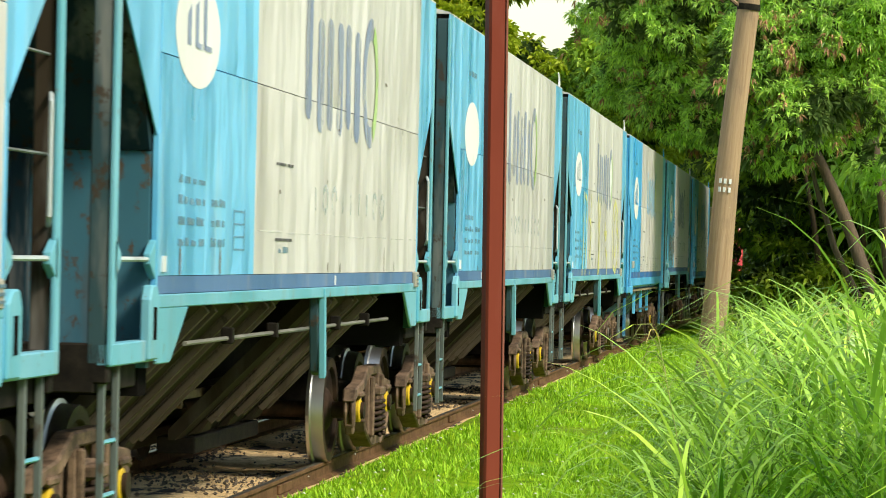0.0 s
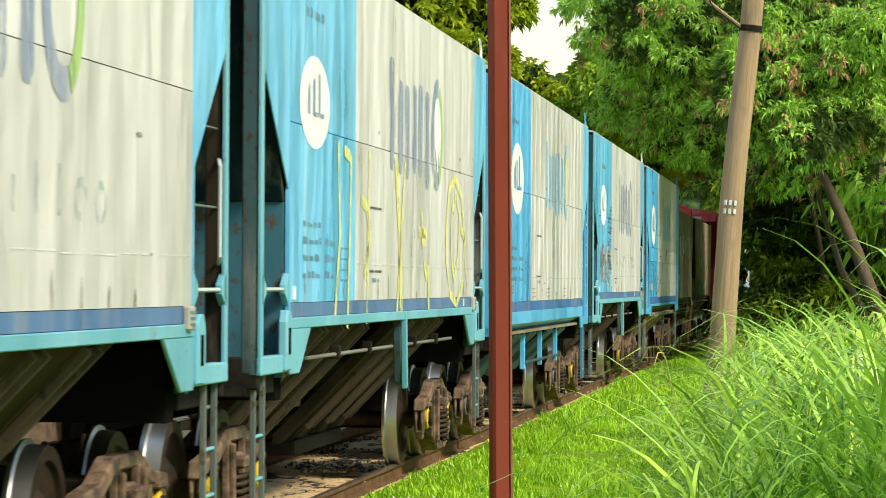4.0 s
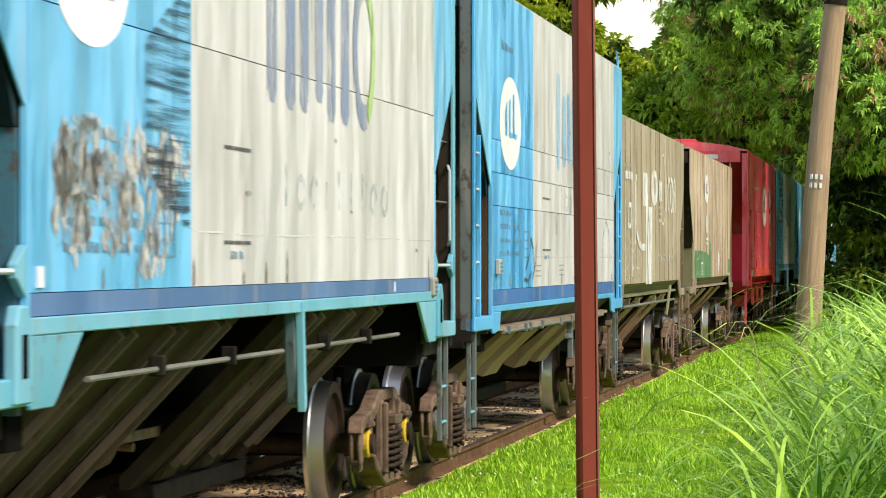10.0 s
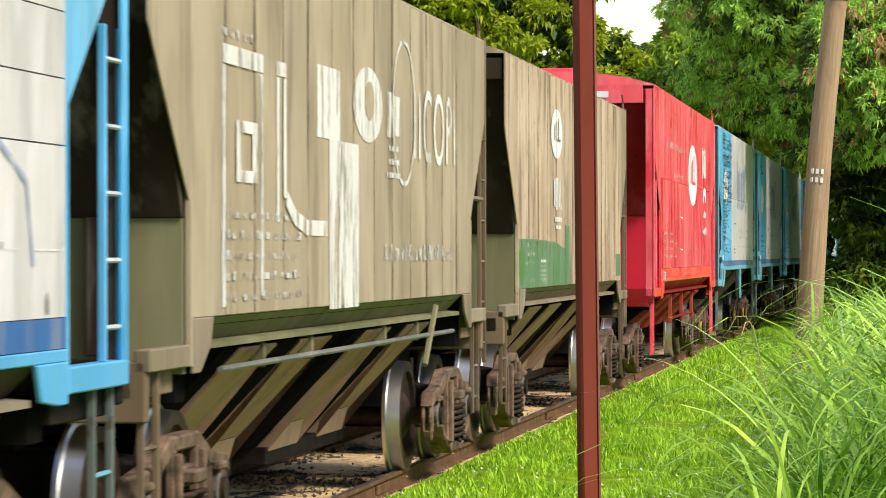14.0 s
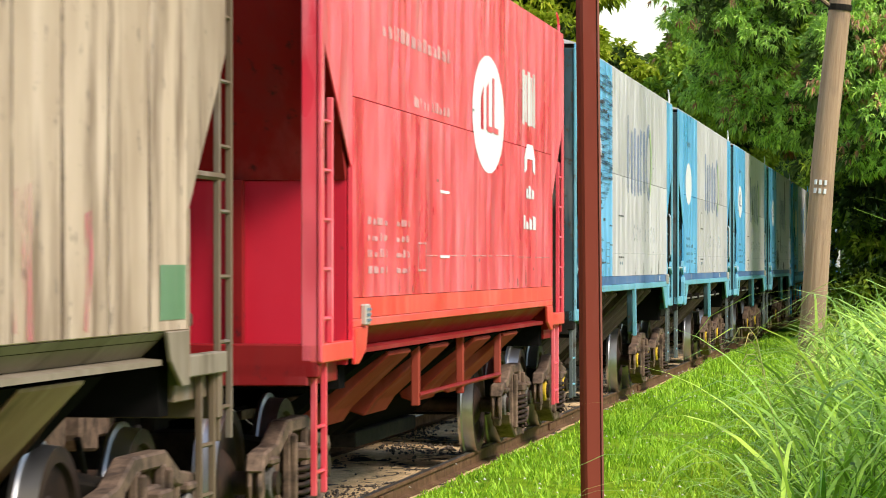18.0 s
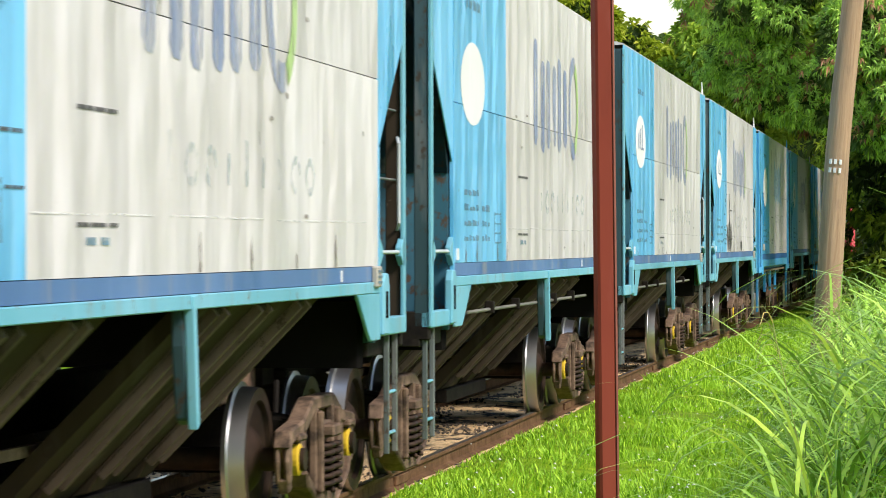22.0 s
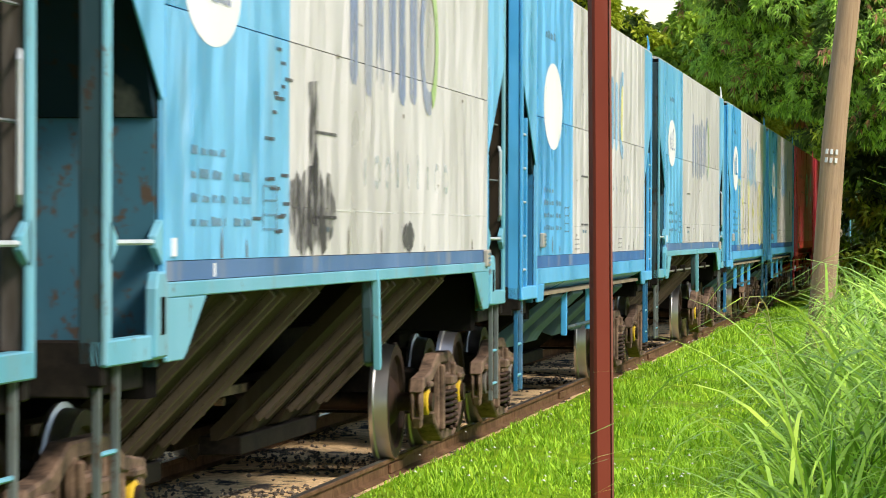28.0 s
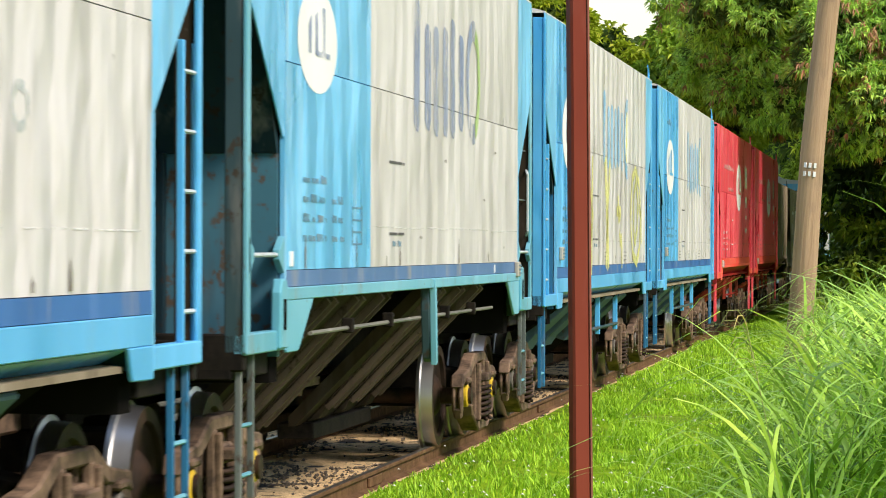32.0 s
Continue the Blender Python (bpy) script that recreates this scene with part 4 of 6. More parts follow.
PAL_A = dict(a=M["blue"], b=M["grey"], end=M["blue"], post=M["teal"], sill=M["teal"], stripe=M["navy"], lip=M["teal"], step=M["step_steel"], chute=M["chute"], rib=M["chute_pale"],
             rod=M["chute_pale"], inner=M["inner_dark"], wall=M["inner_wall"], platform=M["dark"], endpost=M["teal_dark"], roof=M["grey"], under=M["inner_brown"])
PAL_B = dict(PAL_A, a=M["sky_blue"], b=M["grey_rippled"], end=M["blue"], post=M["sky_blue"], sill=M["sill_blue"], stripe=M["royal"], lip=M["lip_tan"], step=M["deep_blue"], inner=M["inner_dark"], wall=M["deep_blue"], rib=M["chute_teal"], rod=M["teal_dark"], endpost=M["sky_blue"], under=M["sky_blue"])
PAL_R = dict(PAL_A, a=M["red"], b=M["red"], end=M["red"], post=M["red"], sill=M["red_low"], stripe=M["red_low"], lip=M["red_dark"], step=M["red"], inner=M["red_dark"], wall=M["crimson"], rib=M["chute_red"], rod=M["red_dark"],
             endpost=M["red"], platform=M["red_dark"], roof=M["red"], chute=M["red_dark"], under=M["red_dark"])
PAL_N = dict(PAL_A, a=M["brown"], b=M["brown"], end=M["brown"], post=M["step_brown"], sill=M["lip_tan"], stripe=M["brown"], lip=M["olive"], step=M["step_brown"], inner=M["inner_brown"], wall=M["olive"], rib=M["chute_tan"], endpost=M["brown"],
             platform=M["step_brown"], roof=M["brown"], under=M["olive"], rod=M["rod_grey"])
PAL_T = dict(PAL_N, a=M["tan"], b=M["tan"], end=M["tan"], post=M["step_brown"], roof=M["tan"], rib=M["chute_tan"], lip=M["lip_tan"], sill=M["lip_tan"], under=M["lip_tan"])

LABEL = {
    "A": "weathered pale grey and light blue ribbed grain hopper on rails",
    "B": "grey and bright blue ribbed grain hopper with ladders on the rails",
    "R": "faded red ribbed steel grain hopper with white oval sign",
    "N": "dusty brown grain hopper with white spray lettering on the rails",
    "T": "dusty tan grain hopper with a green painted corner on rails",
}
LABEL["S"] = "smooth grey and bright blue grain hopper with horizontal plate seams"
STYLE = {"S": ("lip", dict(PAL_B, b=M["grey"], under=M["inner_brown"], wall=M["wall_rust"], rib=M["chute_tan"], rod=M["rod_grey"], endpost=M["step_steel"], step=M["step_steel"]), "grey"), "A": ("open", PAL_A, "yellow"), "B": ("lip", PAL_B, "grey"), "R": ("lip", PAL_R, "grey"), "N": ("plank", PAL_N, "grey"), "T": ("plank", PAL_T, "grey")}
# the order of the train from its front, with the place of each car's middle along the track at 0 s
# A grey and blue, B bright blue, S smooth, N brown, T tan, R red
ORDER = "AAAABASNTRAAAABABBRRTNAA"


def middle(i):
    if i <= 6:
        return 17.64 + 14.9 * (i - 1) + HS
    if i == 7:
        return 107.2 + 5.55
    if i == 8:
        return 121.8 + 5.55
    return 17.44 + 14.9 * (i - 1) + HS


def travelled(t):
    """Metres that the train has rolled towards the camera by t seconds."""
    return 6.384 * t + 0.00282 * t * t


masters = {}
cars = []
for i, k in enumerate(ORDER):
    m = pose(TRACK_X, middle(i), 0)
    if k not in masters:
        style, pal, caps = STYLE[k]
        if k in "NT":
            car = build_hopper(style, pal, caps, LABEL[k], w=1.25, top=3.78)
        elif k == "S":
            car = build_hopper(style, pal, caps, LABEL[k], depth=0.0, seams=(2.32, 2.61, 2.90), drop=0.055)
        else:
            car = build_hopper(style, pal, caps, LABEL[k])
        masters[k] = car
        car.matrix_basis = m
    else:
        car = copy_thing(masters[k], m)
    cars.append(car)


# ---- lettering, signs and damage on the cars ----
def blotch(yc, zc, ry, rz, w, seed, depth):
    """An uneven patch."""
    n = 18
    cols = []
    for i in range(n + 1):
        a = math.pi * i / n
        y = yc - ry * math.cos(a)
        h = rz * math.sin(a)
        lo = h * (0.75 + 0.6 * noise.noise(Vector((i * 0.55, seed, 1)))) + 0.002
        hi = h * (0.75 + 0.6 * noise.noise(Vector((i * 0.55, seed, 7)))) + 0.002
        cols.append((y, zc - abs(lo), zc + abs(hi)))
    return decal(cols, w, 0.62, depth, 0.006)


def join(*geos):
    g = Geo()
    for q in geos:
        g.add(q.v, q.f)
    return g


def text_bars(y0, y1, z, h, rng, depth, w=1.5):
    """One line of unreadable writing as short bars."""
    g = Geo()
    y = y0
    while y < y1:
        e = min(y1, y + rng.uniform(0.10, 0.24))
        hh = h * rng.uniform(0.55, 1.0)
        d = decal([(y, z, z + hh), (e, z, z + hh * rng.uniform(0.7, 1.0))], w, 0.62, depth)
        g.add(d.v, d.f)
        y = e + rng.uniform(0.04, 0.09)
    return g


def oval_sign(car, yc, zc, ry, rz, ink, depth, w=1.5, name="oval_sign", letters=True):
    part(name, disc_decal(yc, zc, ry, rz, w, 0.62, 0, out=0.003), M["white"], car, "white oval sign")
    if letters:
        g = Geo()
        for k, (a, b) in enumerate(((-0.50, -0.34), (-0.16, -0.02), (0.20, 0.34))):
            d = decal([(yc + a * ry, zc - 0.28 * rz, zc + (0.25 + 0.2 * k) * rz), (yc + b * ry, zc - 0.28 * rz, zc + (0.45 + 0.1 * k) * rz)], w, 0.62, 0, 0.007)
            g.add(d.v, d.f)
        d = bars_decal([(yc - 0.1 * ry, yc + 0.2 * ry, zc - 0.30 * rz, zc - 0.20 * rz), (yc + 0.3 * ry, yc + 0.58 * ry, zc - 0.30 * rz, zc - 0.20 * rz)], w, 0.62, 0)
        g.add([(x + 0.004, y, z) for x, y, z in d.v], d.f)
        part("sign_bar", g, ink, car)


def big_letters(car, ink, depth, y0=-0.75, z0=2.78, z1=3.78, seed=0, green=True):
    rng = random.Random(seed)
    widths = [(0.0, 0.28), (0.55, 0.30), (1.0, 0.28), (1.5, 0.28), (1.92, 0.28), (2.4, 0.30)]
    for k, (dy, wd) in enumerate(widths):
        a = y0 + dy
        drop = rng.uniform(-0.04, 0.08)
        lean = rng.uniform(-0.02, 0.05)
        hi = z1 - (0.05, 0.22, 0.2, 0.22, 0.15, 0.2, 0.15, 0.0)[k] + lean
        lo = z0 - drop
        g = decal([(a, lo + 0.07, hi - 0.05), (a + wd * 0.25, lo + 0.01, hi), (a + wd * 0.75, lo, hi - 0.01), (a + wd, lo + 0.08, hi - 0.06)], 1.5, 0.62, depth)
        part("letter_bar", g, ink, car)
    yr, zr = y0 + 3.28, (z0 + z1) / 2 - 0.05
    arc = [(yr + 0.36 * math.cos(a), zr + 0.44 * math.sin(a)) for a in [math.pi * (0.42 + 1.16 * q / 12) for q in range(13)]]
    part("letter_ring", stroke_decal(arc, 0.17, 1.5, 0.62, 0), ink, car)
    if green:
        g = stroke_decal([(yr + 0.36 * math.cos(a), zr + 0.44 * math.sin(a)) for a in [math.pi * (-0.38 + 0.76 * q / 10) for q in range(11)]], 0.15, 1.5, 0.62, depth)
        part("letter_swash", g, M["mark_green"], car, "faded green swash")


def data_panel(car, ink, depth, seed):
    rng = random.Random(seed)
    for k in range(4):
        z = 2.24 - 0.12 * k
        part("writing", text_bars(-5.2, -4.4, z, 0.055, rng, depth), ink, car)
        if k:
            part("writing", text_bars(-4.2, -3.75, z, 0.055, rng, depth), ink, car)
    fr = [(-3.45, -3.05, z, z + 0.012) for z in (1.86, 1.94, 2.02, 2.10)] + [(-3.45, -3.42, 1.86, 2.12), (-3.08, -3.05, 1.86, 2.12)]
    part("load_table", bars_decal(fr, 1.5, 0.62, depth), ink, car)
    part("writing", text_bars(-5.1, -4.3, 3.72, 0.09, rng, depth), ink, car)
    for z in (2.44, 1.93):
        part("lift_mark", bars_decal([(-1.9, -1.2, z, z + 0.02)], 1.5, 0.62, depth), M["soot"], car)
    part("writing", text_bars(-1.75, -1.35, 1.85, 0.05, rng, depth), ink, car)


def old_letters(car, depth, seed, z=2.16):
    """A row of almost vanished letters: uprights and short rings of pale paint."""
    rng = random.Random(seed)
    y = -0.3
    for q in range(9):
        h = rng.choice((0.17, 0.17, 0.25))
        if q in (1, 2, 7, 8):
            ring = [(y + 0.13 + 0.12 * math.cos(a), z + 0.09 + 0.09 * math.sin(a)) for a in [2 * math.pi * j / 12 for j in range(13 if q in (1, 8) else 10)]]
            part("old_letter", stroke_decal(ring, 0.05, 1.5, 0.62, depth), M["faint_teal"], car)
        else:
            part("old_letter", bars_decal([(y + 0.08, y + 0.15, z, z + h)], 1.5, 0.62, depth), M["faint_teal"], car)
        y += 0.44


def end_lamp_box(car, y, z):
    part("marker_box", Geo().box(1.5, 1.545, y - 0.085, y + 0.085, z - 0.07, z + 0.07), M["box_pale"], car, "small pale ribbed marker box", bevel=0.01)
    for dz in (-0.045, 0.0, 0.045):
        part("box_slat", Geo().box(1.545, 1.553, y - 0.07, y + 0.07, z + dz * 0.8 - 0.008, z + dz * 0.8 + 0.008), M["mark_dark"], car)


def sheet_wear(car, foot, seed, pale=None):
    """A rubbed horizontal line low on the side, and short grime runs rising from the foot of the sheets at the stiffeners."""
    rng = random.Random(300 + seed)
    y = -2.6
    while y < 5.6:
        e = min(5.65, y + rng.uniform(0.5, 1.6))
        z = foot + 0.27 + rng.uniform(-0.006, 0.006)
        part("rub_line", bars_decal([(y, e, z, z + 0.008)], 1.5, 0.62, 0), pale or M["rub"], car)
        y = e + rng.uniform(0.05, 0.4)
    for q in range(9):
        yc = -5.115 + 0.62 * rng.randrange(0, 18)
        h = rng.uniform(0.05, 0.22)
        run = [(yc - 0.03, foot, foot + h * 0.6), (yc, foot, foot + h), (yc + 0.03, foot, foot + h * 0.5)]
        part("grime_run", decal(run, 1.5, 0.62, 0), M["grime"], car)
    for q in range(5):
        part("scuff", blotch(rng.uniform(-2.4, 5.4), foot + rng.uniform(0.08, 1.6), rng.uniform(0.03, 0.08), rng.uniform(0.008, 0.022), 1.5, 70 + q, 0), M["grime"], car)


def mark_car(i, k, car):
    rng = random.Random(100 + i)
    if k == "A":
        dep = RIB
        oval_sign(car, -4.7, 3.13, 0.68, 0.33, M["mark_blue"], dep, letters=i not in (2, 11))
        big_letters(car, M["mark_blue"], dep, seed=i)
        data_panel(car, M["mark_dark"], dep, i)
        if i in (1, 2, 5, 10, 11, 12, 13):
            old_letters(car, dep, i)
        end_lamp_box(car, 5.55, 1.64)
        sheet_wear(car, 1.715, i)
        part("reflector", Geo().box(1.5, 1.512, -5.62, -5.54, 1.73, 1.82), M["white"], car)
        for _ in range(1):
            y = rng.uniform(-5, 5)
            part("reflector", Geo().box(1.504, 1.512, y, y + 0.03, 1.62, 1.69), M["white"], car)
    elif k in "BS":
        dep = RIB
        oval_sign(car, -4.45, 3.08, 0.78, 0.42, M["sky_blue"], dep, letters=i not in (14,))
        big_letters(car, M["mark_light"], dep, y0=-0.6, z0=2.82, seed=i, green=False)
        g = stroke_decal([(2.55, 2.95), (2.6, 3.3), (2.6, 3.6)], 0.22, 1.5, 0.62, dep)
        part("letter_swash", g, M["spray_yellow"], car, "yellow-green swash")
        data_panel(car, M["mark_dark"], dep, i)
        end_lamp_box(car, -5.45, 1.78)
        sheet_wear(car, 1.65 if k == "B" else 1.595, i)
        if k == "S" or i == 14:
            old_letters(car, dep, i, 2.34)
        for y0 in (-2.5, -0.4, 2.2):
            for dz in (0.0, 0.05, 0.1):
                part("writing", bars_decal([(y0, y0 + 0.45, 1.68 + dz, 1.69 + dz)], 1.5, 0.62, dep), M["faint"], car)
        if k == "S":
            for pts in ([(-3.3, 1.75), (-3.0, 1.9), (-2.9, 2.05), (-2.7, 1.95), (-2.6, 1.72)], [(-3.4, 1.66), (-3.1, 1.64), (-2.85, 1.72)], [(-2.75, 1.66), (-2.5, 1.82), (-2.45, 2.0)]):
                part("scrawl", stroke_decal(pts, 0.035, 1.5, 0.62, dep), M["soot"], car, "dark spray scrawl")
            for pts in ([(4.2, 1.7), (4.3, 2.1), (4.7, 2.3), (5.1, 2.15), (5.2, 1.8)], [(2.4, 1.72), (2.6, 2.2), (2.9, 2.35), (3.0, 1.9)]):
                part("scrawl", stroke_decal(pts, 0.035, 1.5, 0.62, dep), M["mark_blue"], car, "dark spray scrawl")
    elif k == "R":
        dep = RIB
        yo = 0.95 if i == 9 else 0.9
        oval_sign(car, yo, 3.13, 1.03, 0.50, M["red"], dep)
        part("white_block", bars_decal([(3.3, 3.48, 3.15, 3.66), (3.5, 3.66, 3.18, 3.62), (3.7, 3.9, 3.15, 3.66), (3.92, 4.1, 3.16, 3.62), (4.12, 4.3, 3.15, 3.66)], 1.5, 0.62, dep), M["worn_white"], car)
        arch = [(3.45, 2.70, 2.85), (3.65, 2.74, 2.98), (3.66, 2.84, 2.98), (4.1, 2.84, 2.98), (4.11, 2.74, 2.98), (4.3, 2.70, 2.85)]
        part("white_arch", decal(arch, 1.5, 0.62, dep), M["white"], car)
        part("writing", text_bars(3.6, 4.2, 2.47, 0.13, rng, dep), M["white"], car)
        part("writing", text_bars(3.4, 4.35, 2.18, 0.14, rng, dep), M["white"], car)
        part("writing", text_bars(-4.6, -1.3, 3.42, 0.12, rng, dep), M["mark_pink"], car)
        part("writing", text_bars(-3.2, -1.4, 3.0, 0.09, rng, dep), M["mark_pink"], car)
        for q in range(4):
            part("writing", text_bars(-5.2, -4.4, 2.12 - 0.11 * q, 0.06, rng, dep), M["mark_pink"], car)
            part("writing", text_bars(-4.0, -3.4, 2.12 - 0.11 * q, 0.06, rng, dep), M["mark_pink"], car)
        for z in (2.4, 1.9):
            part("lift_mark", bars_decal([(-1.9, -1.4, z, z + 0.022)], 1.5, 0.62, dep), M["white"], car)
        part("load_table", bars_decal([(-3.0, -2.6, 1.8, 1.815), (-3.0, -2.6, 2.0, 2.015), (-3.0, -2.98, 1.8, 2.0), (-2.62, -2.6, 1.8, 2.0)], 1.5, 0.62, dep), M["mark_pink"], car)
        end_lamp_box(car, -5.4, 1.52)
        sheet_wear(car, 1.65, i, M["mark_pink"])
        part("end_sign_bar", Geo().box(-0.9, -0.1, -6.872, -6.862, 4.05, 4.14), M["white"], car, "white painted bar on the car end")
        part("end_sign_bar", Geo().box(0.0, 0.85, -6.872, -6.862, 4.05, 4.14), M["white"], car, "white painted bar on the car end")
    elif k == "N":
        w = 1.25

        def rects(name, rs, mat):
            part(name, bars_decal(rs, w, 0.62, 0), mat, car)

        W = M["worn_white"]
        for rs in ([(-4.8, -4.70, 1.55, 2.93)], [(-3.70, -3.62, 1.6, 2.93)], [(-4.8, -3.62, 2.94, 3.05)], [(-3.2, -3.12, 2.05, 2.94)], [(-2.98, -2.9, 2.2, 2.94)], [(-3.2, -2.9, 2.95, 3.04)]):
            rects("spray_line", rs, W)
        rects("spray_box", [(-4.4, -4.26, 2.27, 2.63), (-3.94, -3.8, 2.27, 2.63), (-4.26, -3.94, 2.27, 2.34), (-4.26, -3.94, 2.56, 2.63)], W)
        rects("spray_block", [(-1.85, -1.0, 2.62, 3.10)], W)
        rects("spray_block", [(-1.4, -0.25, 1.48, 2.62)], W)
        part("spray_disc", disc_decal(0.15, 2.92, 0.62, 0.27, w, 0.62, 0, out=0.007), W, car)
        part("spray_hole", disc_decal(0.2, 2.95, 0.2, 0.14, w, 0.62, 0, out=0.010), M["brown"], car)
        part("spray_stroke", stroke_decal([(-2.9, 2.2), (-2.6, 2.08), (-2.2, 2.02), (-1.5, 2.02)], 0.10, w, 0.62, 0), W, car)
        rects("stencil_block", [(1.0, 1.28, 2.72, 3.06), (1.3, 1.6, 2.74, 3.04)], W)
        rects("stencil_block", [(1.1, 1.5, 2.62, 2.66), (1.05, 1.55, 2.52, 2.56), (1.0, 1.6, 2.42, 2.46)], W)
        ring = [(1.8 + 0.55 * math.cos(a), 2.93 + 0.55 * math.sin(a)) for a in [2 * math.pi * q / 20 for q in range(21)]]
        part("emblem_ring", stroke_decal(ring, 0.035, w, 0.62, 0), W, car)
        zc, rz = 2.87, 0.26
        for q, (yc, ry, f0, f1) in enumerate(((3.05, 0.24, 0.28, 1.72), (3.62, 0.25, 0.0, 2.0), (4.13, 0.2, -0.5, 0.5))):
            arc = [(yc + ry * math.cos(math.pi * (f0 + (f1 - f0) * j / 16)), zc + (rz if q < 2 else 0.13) * math.sin(math.pi * (f0 + (f1 - f0) * j / 16)) + (0.0 if q < 2 else 0.13)) for j in range(17)]
            part("letter_shape", stroke_decal(arc, 0.075, w, 0.62, 0), W, car)
        rects("letter_shape", [(2.3, 2.38, 2.6, 3.14), (2.55, 2.63, 2.6, 3.12), (4.05, 4.14, 2.6, 3.13), (4.5, 4.57, 2.6, 3.12)], W)
        for q in range(5):
            part("writing", text_bars(-4.7, -2.4, 1.58 + 0.12 * q, 0.055, rng, 0, w), M["scrape"], car)
        part("writing", text_bars(0.9, 4.4, 1.80, 0.14, rng, 0, w), M["scrape"], car)
        part("writing", text_bars(-4.8, -3.9, 3.10, 0.06, rng, 0, w), M["scrape"], car)
    elif k == "T":
        w = 1.25
        part("green_corner", decal([(-5.54, 1.505, 2.0), (-4.0, 1.505, 2.0), (-2.2, 1.505, 1.98), (-1.3, 1.505, 1.9), (-1.25, 1.505, 2.18), (-0.8, 1.505, 2.16), (-0.78, 1.505, 1.52)], w, 0.62, 0), M["green_patch"], car, "green painted corner")
        part("spray_green", blotch(-5.3, 1.75, 0.24, 0.26, w, 3, 0), M["spray_green"], car)
        oval_sign(car, -2.1, 3.16, 0.55, 0.27, M["tan"], 0, w)
        part("white_block", bars_decal([(-2.4, -2.25, 2.36, 2.66), (-2.2, -2.0, 2.33, 2.68), (-1.95, -1.8, 2.36, 2.64), (-1.78, -1.6, 2.34, 2.66)], w, 0.62, 0), M["worn_white"], car)
        part("white_arch", bars_decal([(-2.3, -1.6, 2.20, 2.25), (-2.2, -1.7, 2.12, 2.16)], w, 0.62, 0), M["worn_white"], car)
        for q in range(5):
            part("writing", text_bars(-5.0, -4.2, 1.56 + 0.09 * q, 0.05, rng, 0, w), M["scrape"], car)
            part("writing", bars_decal([(-3.65, -3.15, 1.56 + 0.05 * q, 1.59 + 0.05 * q)], w, 0.62, 0), M["worn_white"], car)
        for y, wd, hi in ((0.9, 0.22, 2.4), (2.3, 0.34, 2.2), (3.4, 0.12, 2.1)):
            part("scrawl", stroke_decal([(y, 1.53), (y + 0.06, 1.9), (y + 0.02, hi)], wd, w, 0.62, 0), M["pink_smear"], car, "faint pink scrawl")
        part("scrawl", blotch(1.6, 1.8, 0.22, 0.25, w, 9, 0), M["worn_white"], car)
        part("patch", bars_decal([(4.9, 5.5, 1.56, 1.85)], w, 0.62, 0), M["green_patch"], car, "dull green repaint patch")
    # what sets single cars apart
    Y = M["spray_yellow"]
    if i in (3, 16):
        runs = [[(3.3, 2.4), (3.5, 2.75), (4.0, 2.88), (4.6, 2.7), (4.85, 2.3), (4.7, 1.85), (4.2, 1.64), (3.6, 1.75), (3.3, 2.1), (3.3, 2.4)], [(3.75, 2.55), (3.7, 2.1), (3.95, 1.9), (4.3, 2.1), (4.4, 2.5), (4.1, 2.72), (3.75, 2.55)],
                [(-1.95, 2.9), (-2.0, 2.3), (-2.05, 1.52)], [(-2.4, 2.5), (-2.1, 2.45), (-1.9, 2.2), (-2.2, 1.9)], [(-0.35, 2.92), (-0.1, 2.3), (0.05, 1.58)], [(0.25, 2.9), (0.0, 2.3), (-0.25, 1.6)], [(-3.6, 2.9), (-3.5, 2.2), (-3.75, 1.55)], [(-3.3, 2.85), (-2.95, 2.8), (-3.0, 2.2), (-3.1, 1.5)],
                [(1.4, 2.5), (1.45, 2.2), (1.7, 2.25)], [(1.6, 2.05), (1.75, 1.9), (1.9, 2.0), (1.95, 1.58)], [(1.2, 2.3), (1.8, 2.3)], [(4.5, 2.4), (4.9, 2.3), (5.0, 1.9)]]
        for q, pts in enumerate(runs):
            part("yellow_scrawl", stroke_decal(pts, (0.06 if q != 4 else 0.13) * (2.2 if i == 16 else 1.5), 1.5, 0.62, RIB), Y, car, "yellow spray-paint scrawl")
        part("white_daub", blotch(2.6, 3.3, 0.3, 0.5, 1.5, 5, RIB), M["white"], car)
    if i in (1, 3, 5, 11, 12, 15):
        part("door_rod", Geo().tube([(1.40, -4.4, 1.30), (1.40, 4.6, 1.30)], 0.015, 7), M["rod_grey"], car)
        for q in (-3.0, -1.3, 1.6, 3.2):
            part("rod_bearing", Geo().box(1.36, 1.44, q - 0.03, q + 0.03, 1.265, 1.37), M["dark"], car, bevel=0.008)
    if i == 5:
        part("scratched_patch", decal([(-3.7, 2.3, 2.9), (-3.2, 2.1, 3.1), (-2.75, 2.0, 3.2)], 1.5, 0.62, RIB, 0.011), M["scratch"], car, "dense black scratches")
        for q in range(17):
            part("scraped_patch", blotch(rng.uniform(-5.3, -3.0), rng.uniform(1.78, 2.35), rng.uniform(0.12, 0.42), rng.uniform(0.08, 0.28), 1.5, q, RIB), M["scrape"], car, "bare scraped patch with rust")
        for q in range(6):
            part("rust_patch", blotch(rng.uniform(-5.0, -3.2), rng.uniform(2.25, 2.5), rng.uniform(0.1, 0.25), rng.uniform(0.03, 0.08), 1.5, 40 + q, RIB), M["scrape"], car)
